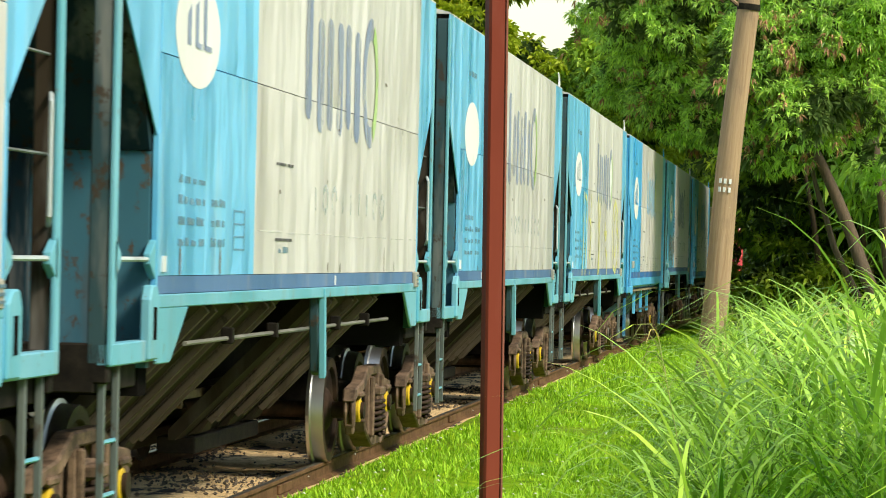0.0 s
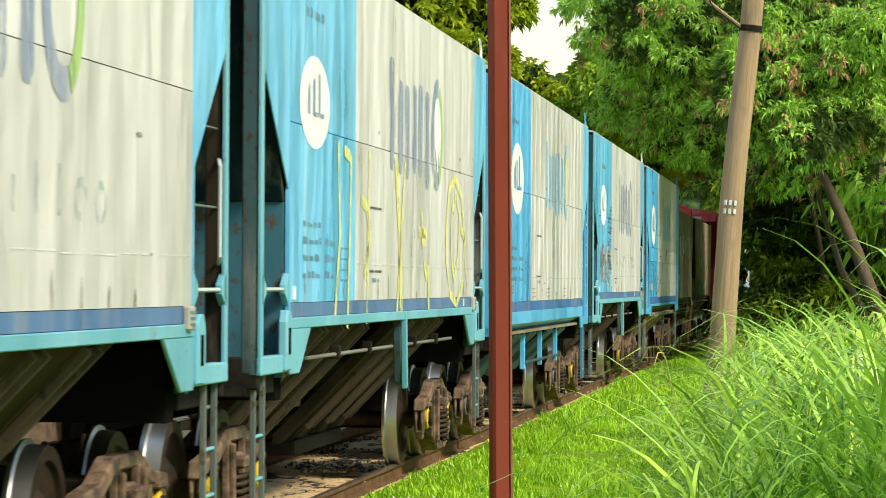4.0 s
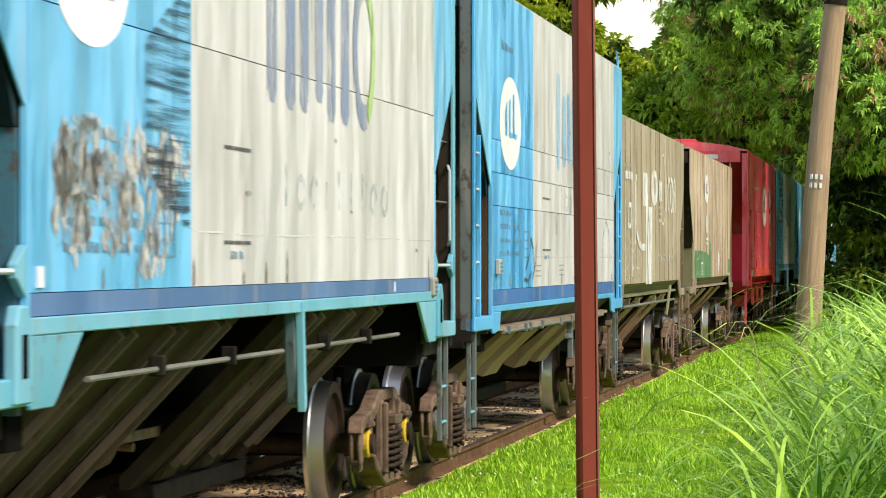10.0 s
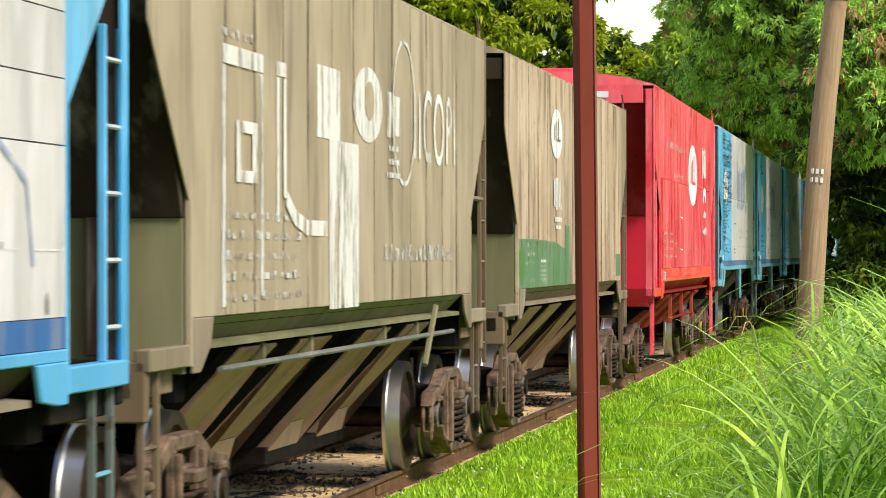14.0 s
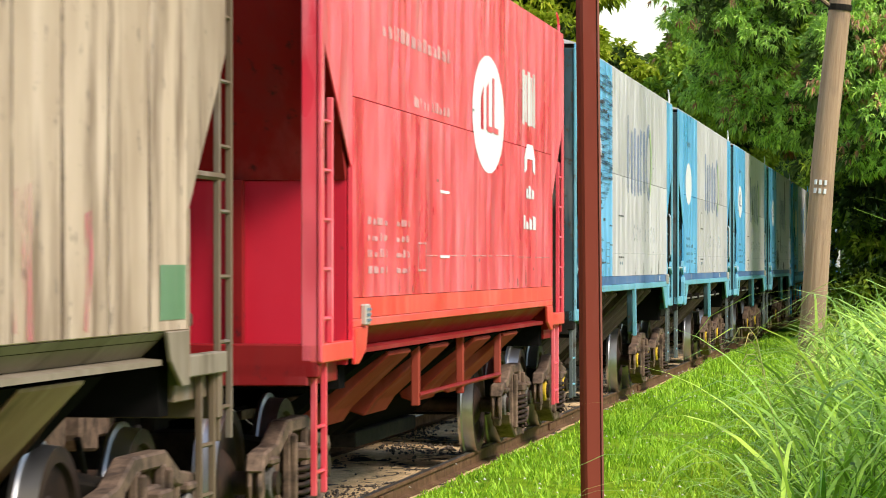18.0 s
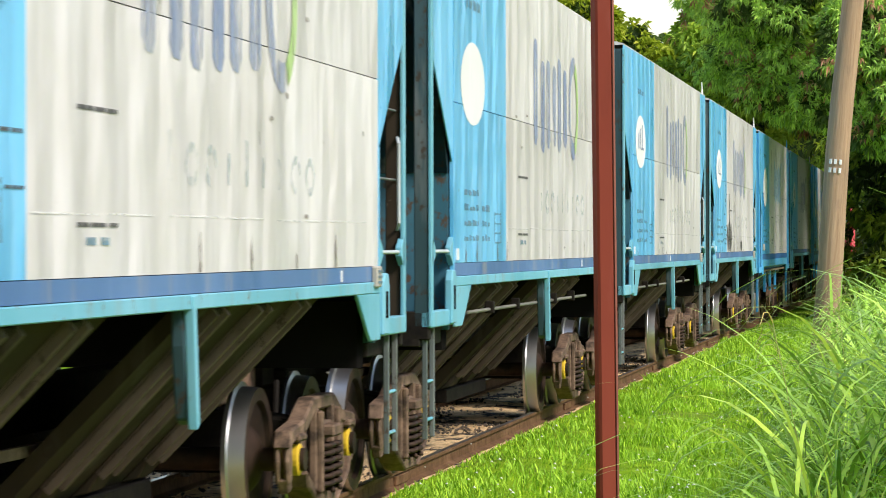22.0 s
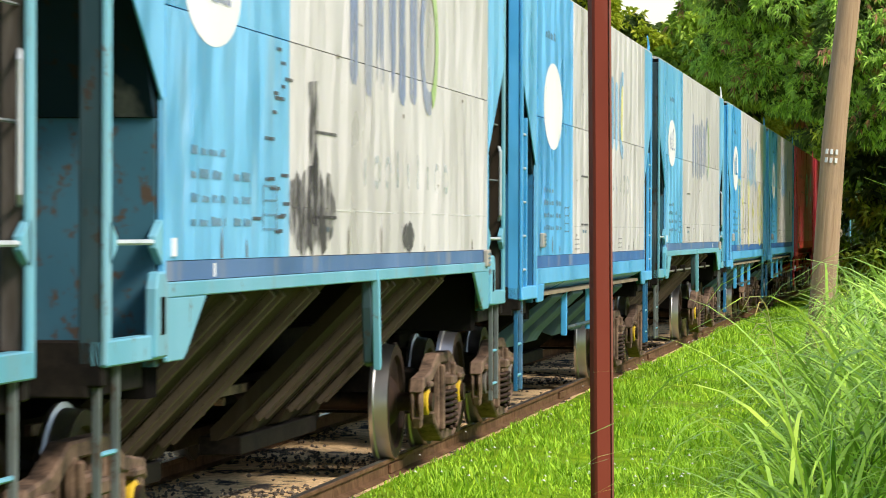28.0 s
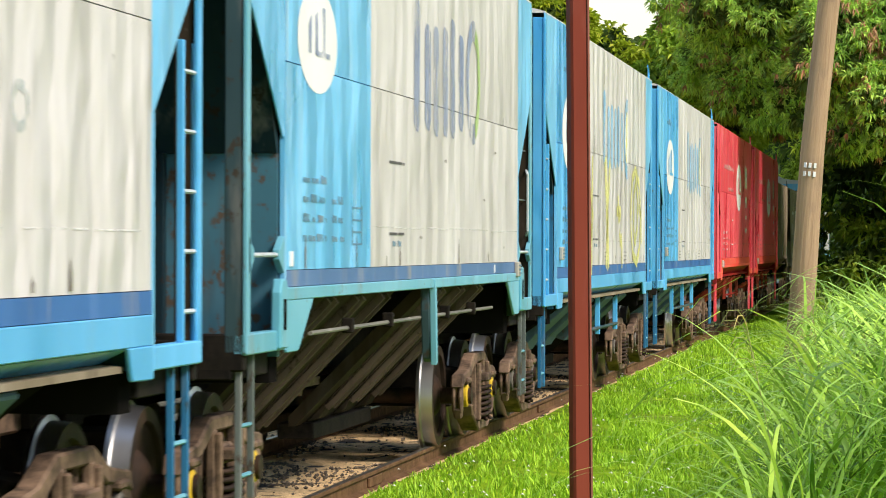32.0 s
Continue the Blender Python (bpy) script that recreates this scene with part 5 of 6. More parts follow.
    if i == 10:
        part("scratched_patch", decal([(-5.7, 1.9, 4.15), (-4.6, 2.3, 4.15), (-3.6, 2.6, 4.1), (-2.75, 2.9, 4.0)], 1.5, 0.62, RIB, 0.011), M["scratch"], car, "dense black scratches")
        for q in range(40):
            y = rng.uniform(-5.6, -2.8)
            z = rng.uniform(1.85, 3.9)
            part("scuff", bars_decal([(y, min(-2.72, y + rng.uniform(0.15, 0.5)), z, z + rng.uniform(0.012, 0.035))], 1.5, 0.62, RIB), M["soot"], car, "black scuff")
    if i == 13:
        part("black_daub", blotch(-2.0, 1.98, 0.75, 0.36, 1.5, 2, RIB), M["smear"], car, "black smeared daub")
        part("black_daub", stroke_decal([(-2.0, 1.9), (-1.95, 2.3), (-1.98, 2.75)], 0.30, 1.5, 0.62, RIB), M["smear"], car)
        part("black_daub", blotch(1.6, 1.82, 0.25, 0.13, 1.5, 6, RIB), M["soot"], car)
        for q in range(18):
            y = rng.uniform(-3.8, -2.8)
            z = rng.uniform(1.8, 3.0)
            part("scuff", bars_decal([(y, y + rng.uniform(0.1, 0.3), z, z + 0.02)], 1.5, 0.62, RIB), M["soot"], car)


for i, car in enumerate(cars):
    mark_car(i, ORDER[i], car)


# ---- ground and track ----
def ground_z(x, y):
    """Height of the ground: level by the track, a bank rising on the near side further on."""
    z = -0.20
    if x > -3.2:
        k = min(1.0, (x + 3.2) / 6.0)
        z += 0.5 * k * k * (3 - 2 * k)
    if -4.3 < x < -2.6:
        z += 0.15 * math.cos(math.pi / 2 * min(1.0, max(0.0, (x + 4.0) / 1.4))) ** 2
    return z


def build_ground():
    xs = [-900, -300, -100, -40, -20, -12, -8, -7.0] + [-6.8 + 0.2 * i for i in range(14)] + [-4.0 + 0.4 * i for i in range(26)] + [8, 12, 20, 40, 100, 300, 900]
    ys = [-900, -300, -100, -40, -20, -10, 0, 5, 10, 15] + [18 + 1.0 * i for i in range(60)] + [80, 85, 90, 100, 110, 120, 140, 170, 220, 300, 500, 900, 2000]
    vs = []
    for y in ys:
        for x in xs:
            z = ground_z(x, y)
            if abs(x) < 60 and -20 < y < 150:
                z += 0.05 * (noise.noise(Vector((x * 0.5, y * 0.5, 0))))
            if -10.5 < x < -3.9:
                z = -0.112 + 0.02 * noise.noise(Vector((x * 3, y * 3, 5)))
            vs.append((x, y, z))
    n = len(xs)
    fs = [(j * n + i, j * n + i + 1, (j + 1) * n + i + 1, (j + 1) * n + i) for j in range(len(ys) - 1) for i in range(n - 1)]
    me = Geo().add(vs, fs).mesh("ground", [M["ground"], M["bed"]], smooth=True)
    for p in me.polygons:
        if -10.5 < p.center.x < -4.1:
            p.material_index = 1
    return thing("ground", "grassy ground with a sandy track bed spilled with grain", "ground", kind="structure", mesh=me)


build_ground()

RAIL_Z = 0.035
RAIL_PROF = [(-0.065, -0.15), (0.065, -0.15), (0.065, -0.138), (0.012, -0.12), (0.010, -0.04), (0.034, -0.028), (0.034, -0.004), (0.026, 0.0),
             (-0.026, 0.0), (-0.034, -0.004), (-0.034, -0.028), (-0.010, -0.04), (-0.012, -0.12), (-0.065, -0.138)]
track = thing("railway_track", "rusty steel rails on dark wooden sleepers", "railway track", kind="structure")
for s in (1, -1):
    g = Geo().prism_y([(TRACK_X + s * 0.835 + x, z + RAIL_Z) for x, z in RAIL_PROF], -60, 260)
    me = g.mesh("rail", [M["rail"], M["railhead"]])
    for p in me.polygons:
        if p.normal.z > 0.9 and p.center.z > 0.02:
            p.material_index = 1
    part("rail", me, None, track)


# sleepers, joints and loose stones
sleeper_mesh = Geo().box(-1.35, 1.35, -0.12, 0.12, -0.30, -0.150).mesh("sleeper", M["sleeper"], 0.02)
for i in range(150):
    y = 10 + 0.60 * i
    part("sleeper", sleeper_mesh, None, track, at=pose(TRACK_X + random.uniform(-0.03, 0.03), y + random.uniform(-0.03, 0.03), RAIL_Z + random.uniform(-0.03, 0.0), 0, 0, random.uniform(-1, 1)))
plate = Geo().box(-0.012, 0.012, -0.30, 0.30, -0.12, -0.045).mesh("joint_bar", M["rail"], 0.004)
for y in (14, 26, 38, 50, 62):
    for s in (1, -1):
        part("joint_bar", plate, None, track, at=pose(TRACK_X + 0.835 + s * 0.026, y, RAIL_Z))


def loose_stones():
    rng = np.random.default_rng(4)
    g = Geo()
    base = [(1, 0, 0), (-1, 0, 0), (0, 1, 0), (0, -1, 0), (0, 0, 1), (0, 0, -1)]
    faces = [(0, 2, 4), (2, 1, 4), (1, 3, 4), (3, 0, 4), (2, 0, 5), (1, 2, 5), (3, 1, 5), (0, 3, 5)]
    for k in range(14000):
        y = 14 + 46 * rng.random() ** 1.4
        x = TRACK_X + rng.uniform(-1.6, 0.78)
        if noise.noise(Vector((x * 0.9, y * 0.45, 3))) < 0.05 and rng.random() < 0.93:
            continue
        r = rng.uniform(0.006, 0.026)
        j = rng.uniform(0.6, 1.3, (6, 3))
        a = rng.uniform(0, 6.28)
        ca, sa = math.cos(a), math.sin(a)
        vs = []
        for (bx, by, bz), (jx, jy, jz) in zip(base, j):
            px, py = bx * jx * r, by * jy * r
            vs.append((x + px * ca - py * sa, y + px * sa + py * ca, -0.10 + bz * jz * r * 0.7))
        g.add(vs, faces)
    return thing("ballast_stones", "loose dark ballast stones between the rails", "ballast", kind="stuff", mesh=g.mesh("ballast_stones", M["stone"]))


loose_stones()


# ---- posts ----
def build_steel_post():
    post = thing("steel_post", "red-brown painted steel post standing in the grass", "post", m=pose(-1.705, 17.0, -0.15, 0, -0.55, 0) @ pose(0, 0, 0, 0, 0, 24))
    a = 0.047
    part("shaft", Geo().box(-a, a, -a, a, 0, 4.6), M["post"], post, bevel=0.012)
    # thin lighter strip as a painted highlight on the corner
    part("weld_seam", Geo().box(a - 0.004, a + 0.006, -a - 0.006, -a + 0.006, 0, 4.6), M["post_edge"], post)
    part("base_collar", Geo().box(-0.09, 0.09, -0.09, 0.09, -0.05, 0.03), M["post"], post, bevel=0.01)
    return post


build_steel_post()


def build_pole():
    pole = thing("utility_pole", "leaning weathered wooden utility pole standing in tall grass", "utility pole", m=pose(-1.50, 42.0, -0.15, 0, 4.95, 0))
    n = 14
    pts = [(0.02 * math.sin(k * 0.9), 0.02 * math.cos(k * 0.7), 9.0 * k / n) for k in range(n + 1)]
    part("shaft", Geo().tube(pts, [0.175 - 0.055 * k / n for k in range(n + 1)], 14), M["pole_wood"], pole, smooth=True)
    part("iron_band", Geo().tube([(0.02, 0.01, 5.28), (0.02, 0.01, 5.36)], 0.152, 14), M["dark"], pole)
    part("stay_bar", Geo().tube([(-0.10, -0.05, 5.33), (-0.55, -0.1, 5.62), (-0.9, -0.15, 6.05)], 0.022, 6), M["pole_wood"], pole)
    part("stay_wire", Geo().tube([(-0.10, -0.10, 5.30), (-0.45, -0.14, 5.52), (-0.8, -0.18, 5.95)], 0.008, 5), M["dark"], pole)
    for r in range(2):
        for c in range(3):
            a = radians(-30 + 23 * c)
            x, y = 0.165 * math.sin(a) - 0.02, -0.165 * math.cos(a) - 0.02
            part("painted_mark", Geo().box(-0.016, 0.016, -0.006, 0.012, -0.032, 0.032), M["white_rod"], pole, at=pose(x + 0.01, y, 3.06 - 0.11 * r, 0, 0, math.degrees(a)))
    return pole


build_pole()


# ---- plants ----
def grow_blades(bases, lens, az, th0, bend, width, segs, rng):
    """Many arching blades as one mesh: arrays of base points, lengths, headings, first lean and bend."""
    n = len(lens)
    P = np.array(bases, float)
    dirx, diry = np.cos(az), np.sin(az)
    verts = np.zeros((n, 2 * segs + 1, 3))
    tw = rng.uniform(-0.5, 0.5, n)
    sx, sy = -np.sin(az + tw), np.cos(az + tw)
    cur = P.copy()
    for k in range(segs + 1):
        u = k / segs
        w = width * (1 - u) ** 0.6 * (0.6 + 0.4 * min(1, u * 4))
        if k < segs:
            verts[:, 2 * k, 0], verts[:, 2 * k, 1], verts[:, 2 * k, 2] = cur[:, 0] - sx * w, cur[:, 1] - sy * w, cur[:, 2]
            verts[:, 2 * k + 1, 0], verts[:, 2 * k + 1, 1], verts[:, 2 * k + 1, 2] = cur[:, 0] + sx * w, cur[:, 1] + sy * w, cur[:, 2]
        else:
            verts[:, 2 * segs] = cur
        th = th0 + bend * (u + 0.5 / segs) ** 1.6
        st = lens / segs
        cur = cur + np.stack([np.sin(th) * dirx * st, np.sin(th) * diry * st, np.cos(th) * st], 1)
    m = 2 * segs + 1
    faces = []
    for i in range(n):
        o = i * m
        for k in range(segs - 1):
            faces.append((o + 2 * k, o + 2 * k + 1, o + 2 * k + 3, o + 2 * k + 2))
        faces.append((o + 2 * segs - 2, o + 2 * segs - 1, o + 2 * segs))
    return verts.reshape(-1, 3), faces


def stuff_mesh(name, verts, faces, mats, smooth=False):
    me = bpy.data.meshes.new(name)
    me.from_pydata(verts.tolist(), [], faces)
    for m in mats:
        me.materials.append(m)
    return me


def build_lawn():
    rng = np.random.default_rng(11)
    n = 150000
    y = 21 + 66 * rng.random(n) ** 1.7
    x = -4.10 + 5.1 * rng.random(n)
    clump = np.array([noise.noise(Vector((a * 1.6, b * 0.9, 1))) for a, b in zip(x, y)])
    keep = rng.random(n) < 0.55 + 1.0 * clump
    x, y, clump = x[keep], y[keep], clump[keep]
    n = len(x)
    edge = np.exp(-((x + 4.1) / 0.35) ** 2)
    L = rng.uniform(0.04, 0.12, n) * (1 + 2.4 * np.clip(clump, 0, 1) ** 1.5) * (1 + (y - 21) / 90)
    L *= 1 - 0.6 * edge
    z = np.array([ground_z(a, b) for a, b in zip(x, y)]) - 0.015
    v, f = grow_blades(np.stack([x, y, z], 1), L, rng.uniform(0, 6.28, n), rng.uniform(0.05, 0.6, n), rng.uniform(0.2, 1.5, n), rng.uniform(0.0045, 0.011, n) * (1 + (y - 21) / 60), 2, rng)
    thing("lawn_grass", "short bright green grass beside the track", "grass", kind="stuff", mesh=stuff_mesh("lawn_grass", v, f, [M["lawn"]]))
    g = Geo()
    for k in range(170):
        yy = 24 + 30 * rng.random() ** 1.5
        xx = -4.0 + 2.2 * rng.random()
        zz = ground_z(xx, yy) + rng.uniform(0.08, 0.2)
        r = rng.uniform(0.009, 0.020)
        g.add([(xx - r, yy, zz), (xx, yy - r, zz + r * 0.4), (xx + r, yy, zz), (xx, yy + r, zz + r * 0.4), (xx, yy, zz + r)], [(0, 1, 4), (1, 2, 4), (2, 3, 4), (3, 0, 4), (3, 2, 1, 0)])
    thing("wild_flowers", "tiny white flowers scattered in the lawn", "flowers", kind="stuff", mesh=g.mesh("wild_flowers", M["flower"]))


build_lawn()


def build_tall_grass():
    rng = np.random.default_rng(23)
    B, L, A, T0, BD, W = [], [], [], [], [], []

    def tussock(cx, cy, n, h, spread, wid):
        z = ground_z(cx, cy)
        for _ in range(n):
            a = rng.uniform(0, 6.28)
            r = spread * rng.random() ** 0.7
            B.append((cx + r * math.cos(a), cy + r * math.sin(a), z + rng.uniform(0.1, 0.92) * h))
            long = rng.random() < 0.22
            L.append(rng.uniform(0.65, 1.0) if long else rng.uniform(0.28, 0.62))
            A.append(a + rng.normal(0, 1.0))
            T0.append(rng.uniform(0.2, 1.25))
            BD.append(rng.uniform(1.3, 2.4) if long else rng.uniform(1.0, 3.0))
            W.append(wid * (rng.uniform(0.45, 0.85) if rng.random() < 0.75 else rng.uniform(0.85, 1.1)))

    for k in range(84):
        x = -0.36 + 2.8 * rng.random() ** 1.15
        y = 9.5 + 6.0 * rng.random()
        h = 1.08 + 0.50 * min(1.0, max(0.0, (x + 0.4) / 0.6)) + rng.uniform(-0.08, 0.08)
        tussock(x, y, 130, h, 0.22, 0.0145)
        tussock(x, y, 90, h * 0.9, 0.2, 0.010)
    for k in range(26):
        B.append((rng.uniform(-0.42, 0.2), rng.uniform(10.0, 14), rng.uniform(0.75, 1.15)))
        L.append(rng.uniform(0.7, 1.05))
        A.append(rng.uniform(2.4, 3.9))
        T0.append(rng.uniform(0.3, 0.8))
        BD.append(rng.uniform(1.0, 1.9))
        W.append(0.013)
    for k in range(60):
        B.append((rng.uniform(-0.45, 0.5), rng.uniform(9.8, 13), rng.uniform(0.45, 1.25)))
        L.append(rng.uniform(0.7, 1.05))
        A.append(math.pi + rng.normal(0, 0.7))
        T0.append(rng.uniform(0.6, 1.1))
        BD.append(rng.uniform(0.7, 1.4))
        W.append(rng.uniform(0.006, 0.011))
    for k in range(14):
        B.append((rng.uniform(-0.42, -0.2), rng.uniform(11.5, 12.5), rng.uniform(0.6, 0.95)))
        L.append(rng.uniform(0.5, 0.8))
        A.append(rng.uniform(0, 6.28))
        T0.append(rng.uniform(0.05, 0.35))
        BD.append(rng.uniform(0.3, 1.0))
        W.append(0.012)
    for k in range(120):
        y = 16 + 27 * rng.random()
        tussock(-0.026 * y + 1.5 * rng.random() ** 1.3, y, 110, rng.uniform(0.9, 1.35), 0.30, 0.016)
    v, f = grow_blades(B, np.array(L), np.array(A), np.array(T0), np.array(BD), np.array(W), 7, rng)
    thing("tall_grass", "tall arching green grass in dense clumps", "grass", kind="stuff", mesh=stuff_mesh("tall_grass", v, f, [M["tall"]]))
    # seed plumes: fine arching threads on tall thin stalks
    g = Geo()
    for k in range(34):
        x, y = -0.42 + 1.6 * rng.random(), 10.5 + 5 * rng.random()
        a = rng.uniform(0, 6.28)
        h = rng.uniform(1.3, 1.72)
        base = Vector((x, y, 0.6))
        top = Vector((x + 0.16 * math.cos(a), y + 0.16 * math.sin(a), h))
        mid = (top + base) / 2 + Vector((0.02, 0, 0.06))
        g.tube([base, mid, top], 0.0018, 3, cap=False)
        for j in range(12):
            p = mid.lerp(top, 0.55 + 0.04 * j)
            b = a + rng.normal(0, 1.1)
            ln = rng.uniform(0.06, 0.13)
            q = Vector((math.cos(b), math.sin(b), 0)) * ln
            pts = [p, p + q * 0.35 + Vector((0, 0, 0.035)), p + q * 0.75 + Vector((0, 0, 0.035)), p + q * 1.1 + Vector((0, 0, -0.01))]
            g.tube(pts, [0.0012, 0.0016, 0.0016, 0.0008], 3, cap=False)
    thing("grass_plumes", "feathery pale seed heads above the tall grass", "grass", kind="stuff", mesh=g.mesh("grass_plumes", M["plume"]))


build_tall_grass()


def leaf_fronds(centres, outward, size, leaves, rng, slim=0.11):
    """Sprays of narrow leaves that reach outwards and hang at their tips."""
    C = np.repeat(np.asarray(centres), leaves, axis=0)
    O = np.repeat(np.asarray(outward), leaves, axis=0)
    m = len(C)
    d = 0.75 * O + rng.normal(0, 0.55, (m, 3))
    d[:, 2] -= 0.25
    d /= np.linalg.norm(d, axis=1)[:, None]
    L = size * rng.uniform(0.55, 1.3, m)
    W = L * rng.uniform(0.75, 1.25, m) * slim
    s = np.cross(d, rng.normal(0, 0.45, (m, 3)) + np.array([0, 0, 1.0]))
    s /= np.linalg.norm(s, axis=1)[:, None] + 1e-6
    mid = C + d * (0.5 * L)[:, None] + np.stack([0 * L, 0 * L, 0.05 * L], 1)
    tip = C + d * L[:, None] - np.stack([0 * L, 0 * L, 0.22 * L], 1)
    V = np.stack([C, mid + s * W[:, None], tip, mid - s * W[:, None]], 1).reshape(-1, 3)
    return V, [(4 * i, 4 * i + 1, 4 * i + 2, 4 * i + 3) for i in range(m)]


def crown_points(blobs, per_m2, tufts, rng, clump=0.5):
    """Bundles of twig ends: domed clumps set on the uneven shells of overlapping lumps, with gaps between."""
    pts, out = [], []
    for cx, cy, cz, r, squash in blobs:
        n = max(6, int(per_m2 * 4 * math.pi * r * r))
        for _ in range(n):
            d = rng.normal(size=3)
            d /= np.linalg.norm(d)
            q = Vector((cx + d[0] * r, cy + d[1] * r, cz + d[2] * r * squash))
            k = noise.noise(q * 0.8) + 0.6 * noise.noise(q * 2.0)
            if k < -0.07:
                continue
            rad = r * (0.72 + 0.3 * rng.random() + 0.25 * k)
            c = np.array([cx + d[0] * rad, cy + d[1] * rad, cz + d[2] * rad * squash])
            cr = clump * rng.uniform(0.6, 1.3)
            o = rng.normal(size=(tufts, 3)) + 0.6 * d + np.array([0, 0, 0.5])
            o /= np.linalg.norm(o, axis=1)[:, None]
            rr = cr * (1 - 0.5 * rng.random(tufts) ** 2)
            pts.append(c + o * rr[:, None] * np.array([1, 1, 0.6]))
            out.append(o)
    return np.concatenate(pts), np.concatenate(out)


def noise_pick(pts, share):
    """The points that fall in a few uneven patches."""
    k = np.array([noise.noise(Vector(p) * 1.5 + Vector((9, 4, 2))) + 0.35 * noise.noise(Vector(p) * 6.0) for p in pts])
    return k > np.quantile(k, 1 - share)


def build_tree(name, label, base, stems, blobs, mat, seed, per_m2=2.0, size=0.34, tufts=16, leaves=6, clump=0.5, dry=0.0, slim=0.11):
    """A tapered trunk with limbs and a crown of many small leaf rosettes."""
    rng = np.random.default_rng(seed)
    bx, by = base
    bz = ground_z(bx, by) - 0.1
    tree = thing(name, label, "tree", m=pose(bx, by, bz))
    for pts, r0, r1 in stems:
        pp = []
        prev = Vector((0, 0, 0))
        for k, p in enumerate(pts):
            p = Vector(p)
            if k:
                for j in (0.33, 0.66):
                    pp.append(prev.lerp(p, j) + Vector((rng.normal(0, 0.06), rng.normal(0, 0.06), 0)))
            pp.append(p)
            prev = p
        rs = [r0 + (r1 - r0) * k / (len(pp) - 1) for k in range(len(pp))]
        part("trunk" if r0 > 0.12 else "limb", Geo().tube(pp, rs, 9), M["bark"], tree, smooth=True)
    pts, out = crown_points([(x - bx, y - by, z - bz, r, q) for x, y, z, r, q in blobs], per_m2, tufts, rng, clump)
    V, F = leaf_fronds(pts, out, size, leaves, rng, slim)
    part("crown", stuff_mesh("crown", V, F, [mat]), None, tree)
    # added core of darkened leaves, so that gaps in the crown look shaded
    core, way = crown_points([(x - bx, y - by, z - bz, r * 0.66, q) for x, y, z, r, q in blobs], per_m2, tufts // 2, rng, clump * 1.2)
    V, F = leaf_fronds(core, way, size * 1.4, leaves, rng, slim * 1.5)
    part("inner_foliage", stuff_mesh("inner_foliage", V, F, [M["leaf_shade"]]), None, tree, "leaves inside the crown darkened to stand for shade")
    if dry:
        sel = noise_pick(pts, dry)
        V, F = leaf_fronds(pts[sel] + 0.12 * out[sel], 0.6 * out[sel] + np.array([0, 0, -0.9]), size * 1.05, 8, rng, 0.10)
        part("dry_pod", stuff_mesh("seed_pods", V, F, [M["leaf_dry"]]), None, tree, "hanging dry brown pods")
    return tree


# the large shade tree beside the track, its crown over the train
build_tree("shade_tree", "large dark green shade tree with fanning brown trunks", (1.5, 72.0),
           [([(0, 0, 0), (-0.6, 0, 1.6), (-1.6, 0.5, 4.0), (-3.2, 1, 6.5)], 0.20, 0.07), ([(0.1, 0.1, 0), (-0.1, 0, 2.2), (-0.5, 0.6, 5.0), (-0.8, 1, 8)], 0.19, 0.06),
            ([(0.2, 0, 0), (0.6, 0.2, 2.0), (1.2, 0.8, 4.5), (2.0, 1, 7)], 0.20, 0.07), ([(0.3, 0.1, 0), (1.3, 0.3, 1.8), (2.6, 0.6, 3.6), (3.8, 1, 6)], 0.17, 0.05),
            ([(-0.1, 0.1, 0), (-0.8, 0.6, 1.2), (-1.4, 0.6, 2.6), (-1.9, 0.6, 4.4)], 0.11, 0.04), ([(0.1, -0.1, 0), (0.3, 0.2, 2.5), (0.2, 0.4, 5.5)], 0.11, 0.04)],
           [(-4.2, 74, 7.9, 1.7, 0.9), (-2.4, 73, 7.0, 1.6, 0.9), (-3.4, 76, 8.6, 1.5, 0.8), (-0.8, 72, 7.6, 1.6, 0.85), (-1.6, 70.5, 6.0, 1.1, 0.9), (0.6, 71, 6.6, 1.5, 0.8),
            (1.0, 75, 8.6, 1.6, 0.8), (-2.9, 78, 5.6, 1.1, 0.9), (-0.4, 69.6, 5.0, 0.8, 0.8), (1.6, 69.5, 4.2, 0.8, 0.8),
            (-3.3, 75, 5.6, 1.1, 0.9), (-2.2, 73, 5.0, 0.8, 0.9), (-0.9, 71, 4.3, 0.6, 0.8), (-4.3, 77, 6.4, 1.2, 0.9), (0.7, 70, 5.2, 0.9, 0.8)],
           M["leaf_deep"], 31, 2.8, 0.17, 22, 12, 0.40, 0.11, 0.12)
build_tree("shade_tree", "broad green tree behind the railway track", (-7.2, 92.0),
           [([(0, 0, 0), (0.3, 0, 3), (0.8, 0, 6), (1.2, 0, 9)], 0.24, 0.08), ([(0.2, 0, 3), (1.8, -0.5, 5.5), (3.0, -1, 7.5)], 0.12, 0.05), ([(0.2, 0, 3.5), (-0.8, 0, 5), (-1.2, 0, 6)], 0.12, 0.05)],
           [(-6.3, 90, 5.6, 1.5, 0.85), (-4.9, 88, 7.0, 1.7, 0.85), (-4.4, 90, 9.4, 2.2, 0.85), (-5.9, 92, 7.6, 1.2, 0.9), (-3.2, 92, 6.6, 1.7, 0.9), (-2.8, 95, 9.6, 2.6, 0.9), (-7.8, 93, 4.6, 1.6, 0.8), (-6.9, 95, 3.6, 1.7, 0.8)],
           M["leaf_mid"], 32, 3.0, 0.24, 22, 7, 0.42, 0.03, 0.2)
